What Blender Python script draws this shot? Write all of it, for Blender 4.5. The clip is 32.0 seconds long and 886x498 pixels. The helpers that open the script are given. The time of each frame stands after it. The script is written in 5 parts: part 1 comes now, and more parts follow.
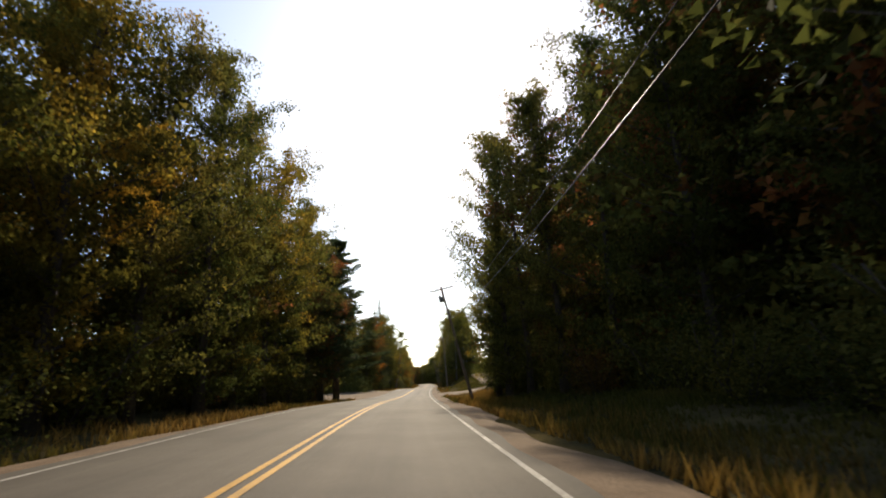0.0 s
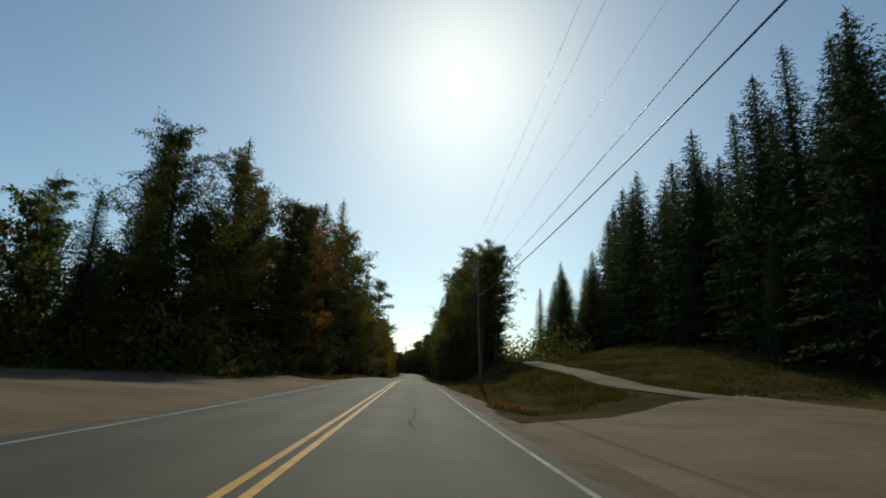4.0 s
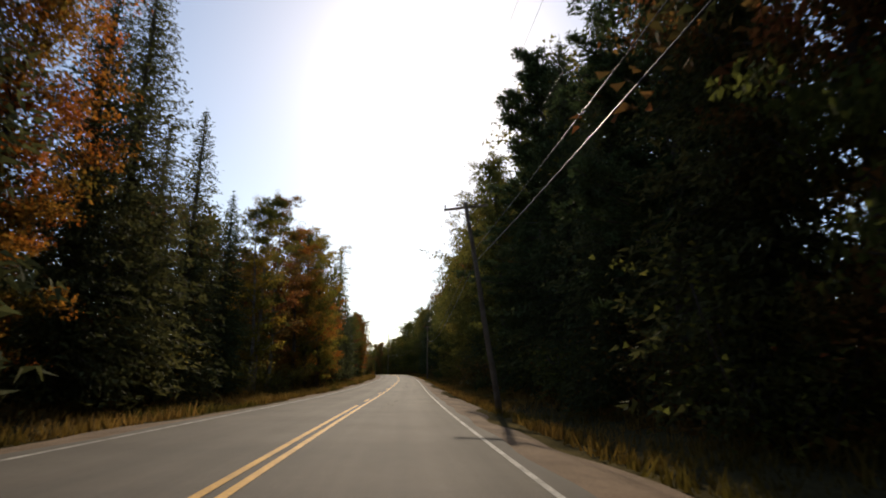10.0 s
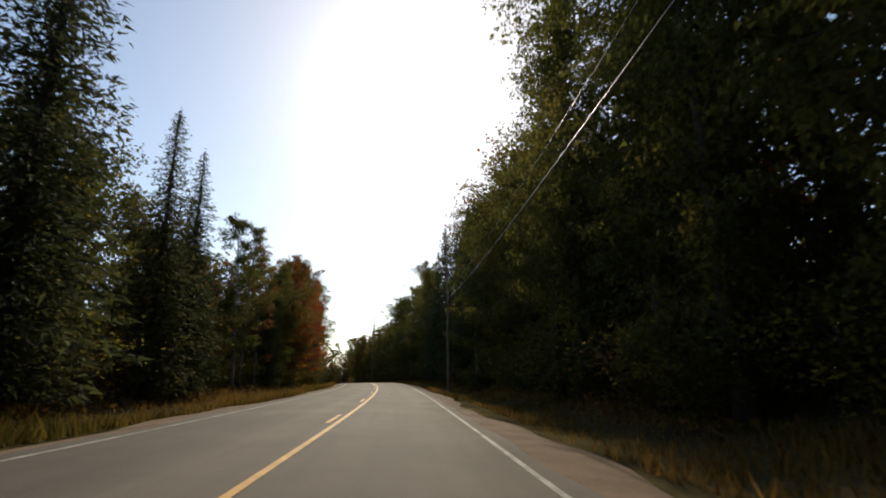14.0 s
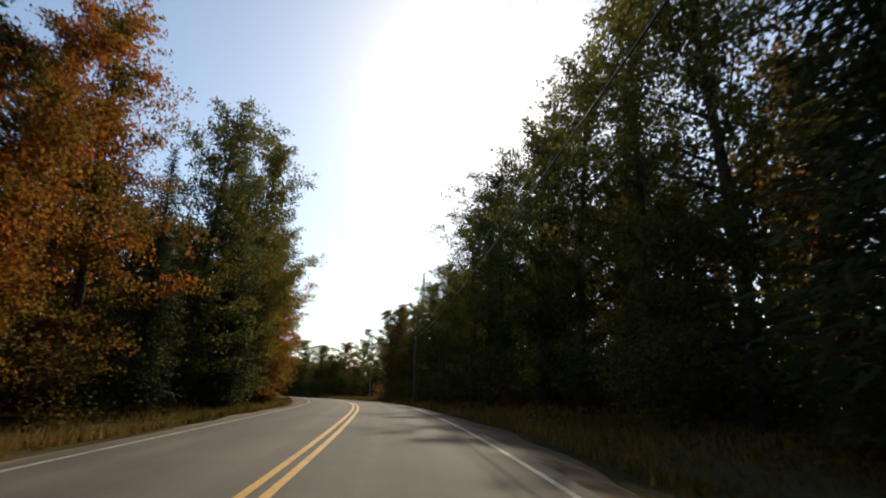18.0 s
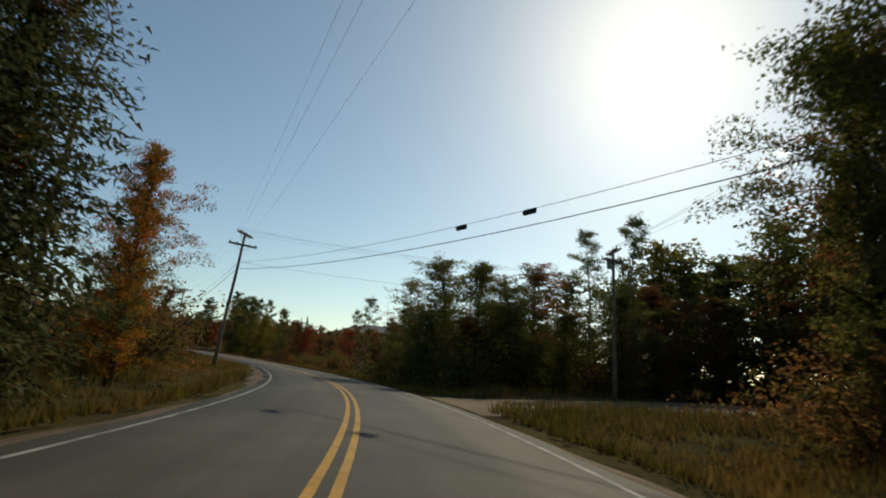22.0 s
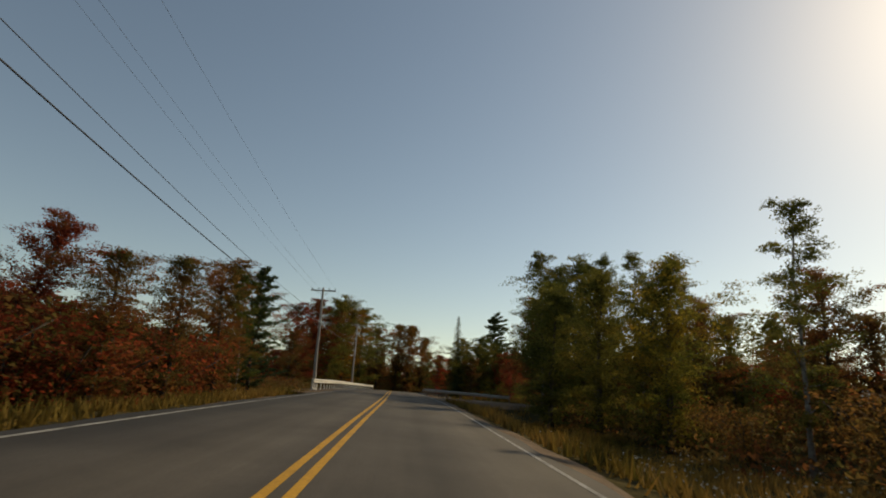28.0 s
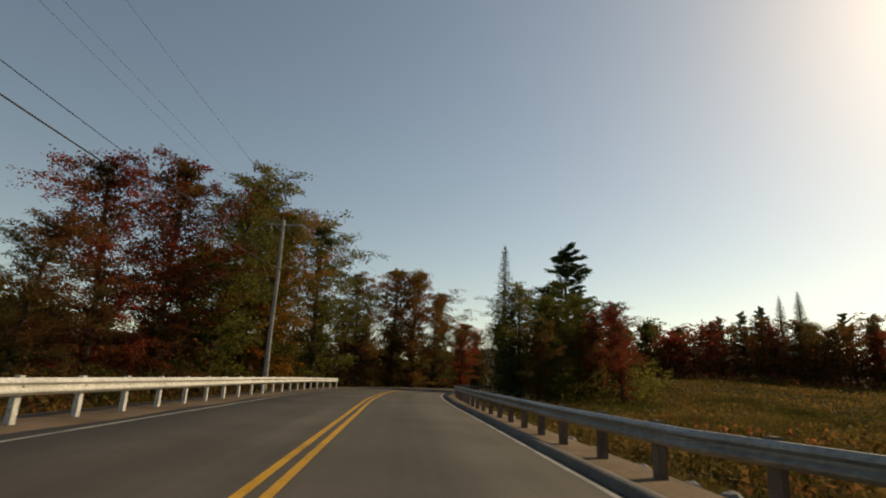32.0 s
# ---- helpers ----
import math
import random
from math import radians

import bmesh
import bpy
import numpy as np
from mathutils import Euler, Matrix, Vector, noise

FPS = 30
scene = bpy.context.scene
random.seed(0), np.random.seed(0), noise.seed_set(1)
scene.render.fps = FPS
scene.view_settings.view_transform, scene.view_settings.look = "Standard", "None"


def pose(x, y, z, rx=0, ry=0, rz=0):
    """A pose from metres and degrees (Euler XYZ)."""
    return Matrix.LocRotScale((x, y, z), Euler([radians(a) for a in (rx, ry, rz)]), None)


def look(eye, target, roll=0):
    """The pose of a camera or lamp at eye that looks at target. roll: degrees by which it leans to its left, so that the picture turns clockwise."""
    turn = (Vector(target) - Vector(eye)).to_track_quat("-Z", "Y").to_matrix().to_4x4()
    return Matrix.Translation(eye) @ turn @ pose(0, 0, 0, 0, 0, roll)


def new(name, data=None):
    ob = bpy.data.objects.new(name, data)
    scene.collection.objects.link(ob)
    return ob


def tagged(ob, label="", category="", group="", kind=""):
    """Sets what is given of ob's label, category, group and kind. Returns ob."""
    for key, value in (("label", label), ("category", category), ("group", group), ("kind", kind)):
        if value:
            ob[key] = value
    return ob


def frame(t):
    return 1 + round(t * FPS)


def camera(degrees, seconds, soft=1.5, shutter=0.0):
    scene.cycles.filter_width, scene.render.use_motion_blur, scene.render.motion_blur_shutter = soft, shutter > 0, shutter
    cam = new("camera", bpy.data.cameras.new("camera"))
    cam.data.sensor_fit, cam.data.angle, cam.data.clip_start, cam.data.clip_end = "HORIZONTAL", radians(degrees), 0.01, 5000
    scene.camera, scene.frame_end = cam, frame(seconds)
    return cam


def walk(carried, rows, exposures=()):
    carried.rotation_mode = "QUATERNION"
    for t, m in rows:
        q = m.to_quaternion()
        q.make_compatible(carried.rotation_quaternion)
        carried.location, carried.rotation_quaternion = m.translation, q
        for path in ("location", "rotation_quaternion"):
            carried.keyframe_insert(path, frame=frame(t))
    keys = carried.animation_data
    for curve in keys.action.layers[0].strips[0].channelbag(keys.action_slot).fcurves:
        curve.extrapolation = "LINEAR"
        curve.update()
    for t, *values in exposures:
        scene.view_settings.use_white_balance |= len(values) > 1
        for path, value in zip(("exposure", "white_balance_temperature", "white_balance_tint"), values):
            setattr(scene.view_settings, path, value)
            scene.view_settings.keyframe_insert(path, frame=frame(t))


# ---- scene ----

cam = camera(80.0, 32.0, soft=1.9, shutter=0.12)

# seconds, x, y, z, yaw, pitch, lean
CAMERA = [
    (0.0, 0.00, -0.00, 1.22, -0.33, 14.92, -3.02),
    (0.5, -0.80, 9.55, 1.42, 0.53, 15.32, -0.61),
    (1.0, -1.60, 19.08, 1.59, 1.01, 15.12, 0.97),
    (1.5, -2.34, 28.57, 1.69, 0.50, 14.59, 1.02),
    (2.0, -2.98, 38.04, 1.74, -0.43, 14.41, 0.80),
    (2.5, -3.46, 47.49, 1.76, -1.46, 13.65, 0.16),
    (3.0, -3.85, 56.92, 1.76, -1.93, 13.57, 0.33),
    (3.5, -4.23, 66.35, 1.78, -1.37, 13.67, 1.56),
    (4.0, -4.61, 75.77, 1.84, -1.11, 14.19, 2.57),
    (4.5, -4.99, 85.19, 1.97, -1.07, 14.83, 3.41),
    (5.0, -5.31, 94.60, 2.15, -1.50, 15.49, 4.02),
    (5.5, -5.55, 104.01, 2.36, -2.02, 15.96, 3.95),
    (6.0, -5.75, 113.40, 2.57, -2.55, 15.58, 2.64),
    (6.5, -5.93, 122.79, 2.75, -2.57, 15.20, 2.12),
    (7.0, -6.09, 132.19, 2.89, -2.94, 14.57, 0.82),
    (7.5, -6.22, 141.60, 2.98, -3.39, 14.01, -0.32),
    (8.0, -6.35, 151.04, 3.04, -3.61, 13.66, -1.43),
    (8.5, -6.54, 160.49, 3.10, -3.26, 13.66, -2.13),
    (9.0, -6.79, 169.95, 3.17, -3.10, 13.80, -2.07),
    (9.5, -7.05, 179.42, 3.22, -3.01, 14.07, -1.31),
    (10.0, -7.28, 188.87, 3.27, -2.97, 14.14, -0.12),
    (10.5, -7.45, 198.29, 3.32, -3.24, 14.12, 0.43),
    (11.0, -7.55, 207.69, 3.39, -3.74, 14.34, 0.15),
    (11.5, -7.61, 217.07, 3.46, -4.00, 14.57, 0.03),
    (12.0, -7.70, 226.43, 3.56, -3.35, 14.63, 0.52),
    (12.5, -7.81, 235.76, 3.67, -3.03, 14.65, 0.92),
    (13.0, -7.92, 245.08, 3.80, -3.39, 14.83, 0.21),
    (13.5, -8.02, 254.41, 3.98, -3.57, 15.11, -0.23),
    (14.0, -8.13, 263.76, 4.14, -3.60, 14.99, -0.57),
    (14.5, -8.25, 273.18, 4.36, -3.48, 14.89, -0.93),
    (15.0, -8.42, 282.65, 4.57, -3.41, 14.89, -1.27),
    (15.5, -8.64, 292.18, 4.81, -3.08, 14.94, -1.66),
    (16.0, -8.95, 301.74, 5.08, -2.42, 15.03, -1.98),
    (16.5, -9.38, 311.32, 5.38, -1.83, 15.00, -2.72),
    (17.0, -9.96, 320.87, 5.69, -1.00, 15.14, -2.42),
    (17.5, -10.75, 330.37, 6.03, 0.50, 15.82, -0.78),
    (18.0, -11.79, 339.78, 6.33, 2.92, 15.76, 1.49),
    (18.5, -13.05, 349.09, 6.58, 4.79, 15.31, 2.29),
    (19.0, -14.51, 358.32, 6.74, 6.21, 14.57, 2.13),
    (19.5, -16.19, 367.43, 6.84, 7.69, 13.76, 2.53),
    (20.0, -18.11, 376.41, 6.89, 9.38, 13.82, 2.64),
    (20.5, -20.35, 385.21, 6.93, 12.07, 13.61, 2.71),
    (21.0, -22.98, 393.81, 6.95, 15.23, 13.35, 3.02),
    (21.5, -26.04, 402.13, 6.99, 18.34, 13.26, 3.48),
    (22.0, -29.47, 410.16, 7.01, 21.41, 13.19, 3.62),
    (22.5, -33.24, 417.84, 7.02, 24.24, 13.14, 3.66),
    (23.0, -37.29, 425.16, 7.04, 27.12, 13.20, 3.36),
    (23.5, -41.61, 432.10, 7.07, 30.15, 13.41, 3.01),
    (24.0, -46.21, 438.63, 7.15, 33.36, 13.86, 2.86),
    (24.5, -51.13, 444.75, 7.25, 37.27, 14.43, 2.79),
    (25.0, -56.34, 450.45, 7.42, 40.99, 14.33, 2.47),
    (25.5, -61.86, 455.74, 7.62, 44.84, 14.58, 1.51),
    (26.0, -67.67, 460.64, 7.83, 48.09, 15.13, 1.50),
    (26.5, -73.72, 465.25, 8.08, 50.38, 15.49, 2.31),
    (27.0, -79.93, 469.70, 8.31, 51.93, 15.65, 3.37),
    (27.5, -86.21, 474.06, 8.58, 52.48, 15.74, 4.18),
    (28.0, -92.52, 478.41, 8.85, 52.49, 15.82, 3.70),
    (28.5, -98.81, 482.74, 9.06, 52.39, 15.64, 2.46),
    (29.0, -105.07, 487.02, 9.29, 52.24, 15.31, 1.38),
    (29.5, -111.27, 491.24, 9.48, 52.48, 15.28, 0.87),
    (30.0, -117.42, 495.39, 9.70, 52.72, 15.37, 1.78),
    (30.5, -123.52, 499.47, 9.90, 52.76, 15.34, 2.48),
    (31.0, -129.55, 503.49, 10.06, 52.71, 15.23, 2.72),
    (31.5, -135.51, 507.50, 10.21, 52.46, 14.77, 2.66),
    (32.0, -141.42, 511.51, 10.31, 52.17, 14.47, 2.52),
]
EXPOSURES = [(0, 1.15, 7150, 9), (1, 0.55, 6650, 1), (2, 0.1, 6100, -6), (3, -0.12, 6150, -7), (6, -0.1, 6600, -1), (8, 0.55, 7100, 11), (12, 0.6, 6900, 10), (16, 0.6, 6900, 6), (18, 0.65, 6850, 6), (20, 0.62, 6700, 4), (21, 0.35, 6700, 1), (22, 0.05, 6800, -4), (23, -0.1, 6750, -4), (24, 0.0, 7400, 2), (25, -0.05, 7700, 3), (28, 0.15, 8450, 5), (30, 0.48, 9100, 9), (32, 0.22, 8850, 7)]
walk(cam, [(t, pose(x, y, z, 90 + pitch, 0, yaw) @ pose(0, 0, 0, 0, 0, lean)) for t, x, y, z, yaw, pitch, lean in CAMERA], EXPOSURES)

# control points of the road's yellow line, every second of the drive, with its cross fall in degrees
ROAD_X = [3.47, 1.39, -0.56, -2.09, -3.43, -4.56, -5.41, -6.15, -6.74, -7.18, -7.65, -8.06, -8.59, -9.19, -9.63, -9.83, -9.96, -10.06, -10.25, -10.71, -11.64, -13.29, -15.84, -19.22, -23.78, -30.03, -37.85, -46.86, -56.98, -68.23, -80.50, -93.16, -105.74, -118.05, -130.17, -142.14, -154.63, -167.06, -178.94, -189.25, -196.85, -202.16, -202.38, -191.36]
ROAD_Y = [-79.98, -50.05, -22.12, -0.18, 18.93, 37.95, 56.86, 75.71, 94.56, 113.38, 132.17, 151.01, 169.91, 188.83, 207.68, 226.40, 245.06, 263.74, 282.61, 301.68, 320.75, 339.59, 358.09, 376.15, 393.54, 409.90, 424.83, 438.14, 449.83, 459.93, 468.88, 477.48, 486.03, 494.46, 502.57, 510.45, 518.75, 527.16, 536.31, 547.20, 560.14, 579.42, 609.42, 668.40]
ROAD_Z = [-0.363, -0.213, -0.073, 0.037, 0.422, 0.566, 0.569, 0.646, 0.946, 1.386, 1.739, 1.909, 2.023, 2.096, 2.192, 2.346, 2.603, 2.971, 3.404, 3.908, 4.496, 5.113, 5.509, 5.667, 5.739, 5.793, 5.827, 5.955, 6.243, 6.666, 7.138, 7.664, 8.115, 8.518, 8.869, 9.120, 9.330, 9.520, 9.660, 9.760, 9.820, 9.820, 9.820, 9.820]
ROAD_BANK = [-1.50, -1.50, -1.50, -1.01, -1.66, -1.53, -1.16, -0.85, -0.81, -1.46, -2.61, -2.69, -2.27, -1.44, -0.73, -0.25, -0.64, -1.32, -1.55, -1.59, -0.93, -0.04, 0.61, 0.32, 0.02, -0.17, -0.94, -2.12, -3.06, -3.11, -2.37, -2.15, -2.25, -1.82, -1.56, -1.62, -1.00, -1.00, -1.00, -1.00, -1.00, -1.00, -1.00, -1.00]

# ---------------------------------------------------------------- world, sun
SUN_AZ, SUN_EL = 2.3, 34.0      # degrees to the right of +y, and above the horizon
world = bpy.data.worlds.new("sky")
scene.world = world
world.use_nodes = True
wn = world.node_tree.nodes
sky = wn.new("ShaderNodeTexSky")
sky.sky_type = "NISHITA"
sky.sun_disc = False
sky.sun_elevation = radians(SUN_EL)
sky.sun_rotation = radians(SUN_AZ)
sky.altitude = 200
sky.air_density = 1.0
sky.dust_density = 0.6
sky.ozone_density = 0.6
wn["Background"].inputs["Strength"].default_value = 0.10
world.node_tree.links.new(sky.outputs["Color"], wn["Background"].inputs["Color"])

sun_data = bpy.data.lights.new("sun", "SUN")
sun_data.energy = 2.7
sun_data.angle = radians(0.8)
sun_data.color = (1.0, 0.87, 0.70)
sun_lamp = new("sun", sun_data)
sa, se = radians(SUN_AZ), radians(SUN_EL)
sun_dir = Vector((math.sin(sa) * math.cos(se), math.cos(sa) * math.cos(se), math.sin(se)))
sun_lamp.matrix_world = look(sun_dir * 300 + Vector((0, 200, 0)), (0, 200, 0))

# ---------------------------------------------------------------- materials


def material(name):
    m = bpy.data.materials.new(name)
    m.use_nodes = True
    nt = m.node_tree
    return m, nt, nt.nodes, nt.links, nt.nodes["Principled BSDF"]


def noise_node(nodes, links, scale, detail=4.0, rough=0.6, coords="Object", stretch=None):
    tc = nodes.new("ShaderNodeTexCoord")
    src = tc.outputs[coords]
    if stretch:
        mp = nodes.new("ShaderNodeMapping")
        mp.inputs["Scale"].default_value = stretch
        links.new(src, mp.inputs["Vector"])
        src = mp.outputs["Vector"]
    n = nodes.new("ShaderNodeTexNoise")
    n.inputs["Scale"].default_value = scale
    n.inputs["Detail"].default_value = detail
    n.inputs["Roughness"].default_value = rough
    links.new(src, n.inputs["Vector"])
    return n


def ramp_node(nodes, links, src, stops):
    r = nodes.new("ShaderNodeValToRGB")
    el = r.color_ramp.elements
    while len(el) < len(stops):
        el.new(0.5)
    for e, (p, c) in zip(el, stops):
        e.position, e.color = p, (*c, 1)
    links.new(src, r.inputs["Fac"])
    return r


def mix_node(nodes, links, fac, a, b, blend="MIX"):
    m = nodes.new("ShaderNodeMix")
    m.data_type, m.blend_type = "RGBA", blend
    if isinstance(fac, float):
        m.inputs["Factor"].default_value = fac
    else:
        links.new(fac, m.inputs["Factor"])
    for key, v in (("A", a), ("B", b)):
        sock = [i for i in m.inputs if i.name == key and i.type == "RGBA"][0]
        if isinstance(v, tuple):
            sock.default_value = (*v, 1)
        else:
            links.new(v, sock)
    return [o for o in m.outputs if o.type == "RGBA"][0]


def bump_node(nodes, links, src, strength, dist, bsdf):
    b = nodes.new("ShaderNodeBump")
    b.inputs["Strength"].default_value = strength
    b.inputs["Distance"].default_value = dist
    links.new(src, b.inputs["Height"])
    links.new(b.outputs["Normal"], bsdf.inputs["Normal"])


def rough_surface(name, dark, mid, light, coarse, fine, rough=0.9, bump=0.4, dist=0.01, spec=0.3):
    """Mottled surface: broad patches and fine grain."""
    m, nt, nodes, links, b = material(name)
    n1 = noise_node(nodes, links, coarse, 5)
    n2 = noise_node(nodes, links, fine, 3, 0.7)
    r = ramp_node(nodes, links, n1.outputs["Fac"], [(0.3, dark), (0.5, mid), (0.72, light)])
    g = ramp_node(nodes, links, n2.outputs["Fac"], [(0.25, (0.55, 0.55, 0.55)), (0.75, (1.25, 1.25, 1.25))])
    col = mix_node(nodes, links, 1.0, r.outputs["Color"], g.outputs["Color"], "MULTIPLY")
    links.new(col, b.inputs["Base Color"])
    b.inputs["Roughness"].default_value = rough
    b.inputs["Specular IOR Level"].default_value = spec
    bump_node(nodes, links, n2.outputs["Fac"], bump, dist, b)
    return m




def asphalt_surface(name):
    """Worn asphalt: mottled, with streaks along the lanes, paler wheel tracks and a darker strip between them."""
    m, nt, nodes, links, b = material(name)
    n1 = noise_node(nodes, links, 0.35, 5)
    n2 = noise_node(nodes, links, 42, 3, 0.75)
    n3 = noise_node(nodes, links, 1.0, 4, 0.6, "UV", (1.6, 0.035, 1.0))
    n4 = noise_node(nodes, links, 1.0, 3, 0.5, "UV", (0.25, 0.10, 1.0))
    r = ramp_node(nodes, links, n1.outputs["Fac"], [(0.3, (0.062, 0.052, 0.042)), (0.5, (0.078, 0.066, 0.053)), (0.72, (0.097, 0.082, 0.066))])
    g = ramp_node(nodes, links, n2.outputs["Fac"], [(0.25, (0.62, 0.62, 0.62)), (0.75, (1.25, 1.25, 1.25))])
    st = ramp_node(nodes, links, n3.outputs["Fac"], [(0.3, (0.82, 0.82, 0.82)), (0.7, (1.15, 1.15, 1.14))])
    pt = ramp_node(nodes, links, n4.outputs["Fac"], [(0.38, (0.88, 0.88, 0.88)), (0.62, (1.08, 1.08, 1.08))])
    tc = nodes.new("ShaderNodeTexCoord")
    sep = nodes.new("ShaderNodeSeparateXYZ")
    links.new(tc.outputs["UV"], sep.inputs[0])
    ab = nodes.new("ShaderNodeMath")
    ab.operation = "ABSOLUTE"
    links.new(sep.outputs["X"], ab.inputs[0])
    sc = nodes.new("ShaderNodeMath")
    sc.operation = "MULTIPLY"
    sc.inputs[1].default_value = 0.25
    links.new(ab.outputs[0], sc.inputs[0])
    tr = ramp_node(nodes, links, sc.outputs[0], [(0.0, (0.95, 0.95, 0.95)), (0.24, (1.08, 1.08, 1.07)), (0.45, (0.86, 0.86, 0.85)), (0.66, (1.10, 1.10, 1.09)), (0.9, (0.92, 0.92, 0.9))])
    tr.color_ramp.interpolation = "EASE"
    col = r.outputs["Color"]
    for q in (g, st, pt, tr):
        col = mix_node(nodes, links, 1.0, col, q.outputs["Color"], "MULTIPLY")
    links.new(col, b.inputs["Base Color"])
    b.inputs["Roughness"].default_value = 0.85
    b.inputs["Specular IOR Level"].default_value = 0.25
    bump_node(nodes, links, n2.outputs["Fac"], 0.4, 0.006, b)
    return m


ASPHALT = asphalt_surface("worn_asphalt")
GRAVEL = rough_surface("shoulder_gravel", (0.098, 0.066, 0.041), (0.15, 0.102, 0.064), (0.20, 0.138, 0.089), 0.6, 24, 0.95, 0.8, 0.02, 0.15)
DIRT = rough_surface("packed_dirt", (0.115, 0.077, 0.045), (0.165, 0.113, 0.069), (0.215, 0.15, 0.094), 0.25, 16, 0.95, 0.7, 0.02, 0.15)
GROUND = rough_surface("leaf_litter_ground", (0.035, 0.030, 0.016), (0.075, 0.062, 0.030), (0.13, 0.10, 0.045), 0.22, 7, 1.0, 0.8, 0.05, 0.0)
YELLOW = rough_surface("yellow_road_paint", (0.34, 0.175, 0.016), (0.49, 0.25, 0.016), (0.58, 0.31, 0.025), 1.4, 30, 0.7, 0.3, 0.004)
WHITE = rough_surface("white_road_paint", (0.12, 0.113, 0.10), (0.26, 0.25, 0.225), (0.38, 0.365, 0.335), 1.6, 26, 0.8, 0.3, 0.004)
CRACK = rough_surface("crack_filler", (0.014, 0.013, 0.012), (0.020, 0.019, 0.017), (0.028, 0.026, 0.024), 3, 40, 1.0, 0.2, 0.003, 0.0)
POLE_WOOD = rough_surface("weathered_pole_wood", (0.10, 0.07, 0.05), (0.17, 0.125, 0.09), (0.25, 0.19, 0.145), 1.2, 22, 0.85, 0.5, 0.006)
POLE_GREY = rough_surface("silvered_pole_wood", (0.22, 0.20, 0.17), (0.32, 0.29, 0.255), (0.42, 0.39, 0.35), 1.2, 22, 0.85, 0.5, 0.006)
BARK = rough_surface("dark_bark", (0.035, 0.027, 0.02), (0.07, 0.055, 0.042), (0.115, 0.09, 0.07), 2.5, 18, 0.95, 1.0, 0.03)
BARK_PALE = rough_surface("pale_birch_bark", (0.07, 0.06, 0.05), (0.16, 0.145, 0.125), (0.28, 0.26, 0.23), 2.2, 14, 0.85, 0.6, 0.01)
DEADWOOD = rough_surface("grey_deadwood", (0.13, 0.115, 0.10), (0.22, 0.2, 0.175), (0.32, 0.29, 0.26), 2, 16, 0.95, 0.7, 0.02)
GALV = rough_surface("galvanised_steel", (0.24, 0.23, 0.205), (0.32, 0.31, 0.28), (0.41, 0.40, 0.37), 0.8, 12, 0.5, 0.1, 0.002, 0.5)
GALV.node_tree.nodes["Principled BSDF"].inputs["Metallic"].default_value = 0.35
PALE_STEEL = rough_surface("cream_painted_steel", (0.52, 0.49, 0.43), (0.64, 0.61, 0.54), (0.74, 0.71, 0.64), 0.8, 12, 0.55, 0.1, 0.002, 0.4)
WIRE = rough_surface("black_cable", (0.015, 0.015, 0.016), (0.022, 0.022, 0.024), (0.03, 0.03, 0.03), 1, 10, 0.5, 0.1, 0.002)
BARE_WIRE = rough_surface("bare_aluminium_wire", (0.45, 0.45, 0.44), (0.58, 0.58, 0.56), (0.68, 0.68, 0.66), 1, 10, 0.3, 0.1, 0.002, 0.5)
BARE_WIRE.node_tree.nodes["Principled BSDF"].inputs["Metallic"].default_value = 0.7
TANK = rough_surface("grey_transformer_paint", (0.2, 0.2, 0.2), (0.27, 0.27, 0.265), (0.34, 0.34, 0.33), 2, 18, 0.55, 0.1, 0.002)
STONE = rough_surface("riverbank_stone", (0.16, 0.155, 0.145), (0.27, 0.26, 0.245), (0.4, 0.385, 0.36), 1.6, 14, 0.9, 0.6, 0.02)
CERAMIC = rough_surface("brown_insulator_glaze", (0.05, 0.035, 0.03), (0.08, 0.055, 0.045), (0.1, 0.075, 0.06), 4, 20, 0.25, 0.05, 0.002, 0.5)
KERB = rough_surface("bituminous_kerb", (0.085, 0.074, 0.062), (0.125, 0.110, 0.092), (0.165, 0.145, 0.122), 0.9, 26, 0.85, 0.4, 0.01)


def leaf_material(name, a, b_, c, patch=0.35, glow=0.45, mix=(0.35, 0.6)):
    """Leaves in two or three hues in drifts through the crown; each leaf and each tree varies; light shines through."""
    m, nt, nodes, links, b = material(name)
    n1 = noise_node(nodes, links, patch, 2)
    r = ramp_node(nodes, links, n1.outputs["Fac"], [(mix[0], a), (0.5, b_), (mix[1], c)])
    geo = nodes.new("ShaderNodeNewGeometry")
    v = ramp_node(nodes, links, geo.outputs["Random Per Island"], [(0.0, (0.55, 0.55, 0.5)), (1.0, (1.4, 1.35, 1.2))])
    info = nodes.new("ShaderNodeObjectInfo")
    w = ramp_node(nodes, links, info.outputs["Random"], [(0.0, (0.75, 0.85, 0.8)), (0.5, (1.0, 1.0, 1.0)), (1.0, (1.2, 1.05, 0.9))])
    col = mix_node(nodes, links, 1.0, r.outputs["Color"], v.outputs["Color"], "MULTIPLY")
    col = mix_node(nodes, links, 1.0, col, w.outputs["Color"], "MULTIPLY")
    links.new(col, b.inputs["Base Color"])
    b.inputs["Roughness"].default_value = 0.8
    b.inputs["Specular IOR Level"].default_value = 0.06
    tr = nodes.new("ShaderNodeBsdfTranslucent")
    links.new(col, tr.inputs["Color"])
    ms = nodes.new("ShaderNodeMixShader")
    ms.inputs["Fac"].default_value = glow
    links.new(b.outputs["BSDF"], ms.inputs[1])
    links.new(tr.outputs["BSDF"], ms.inputs[2])
    links.new(ms.outputs["Shader"], nodes["Material Output"].inputs["Surface"])
    return m


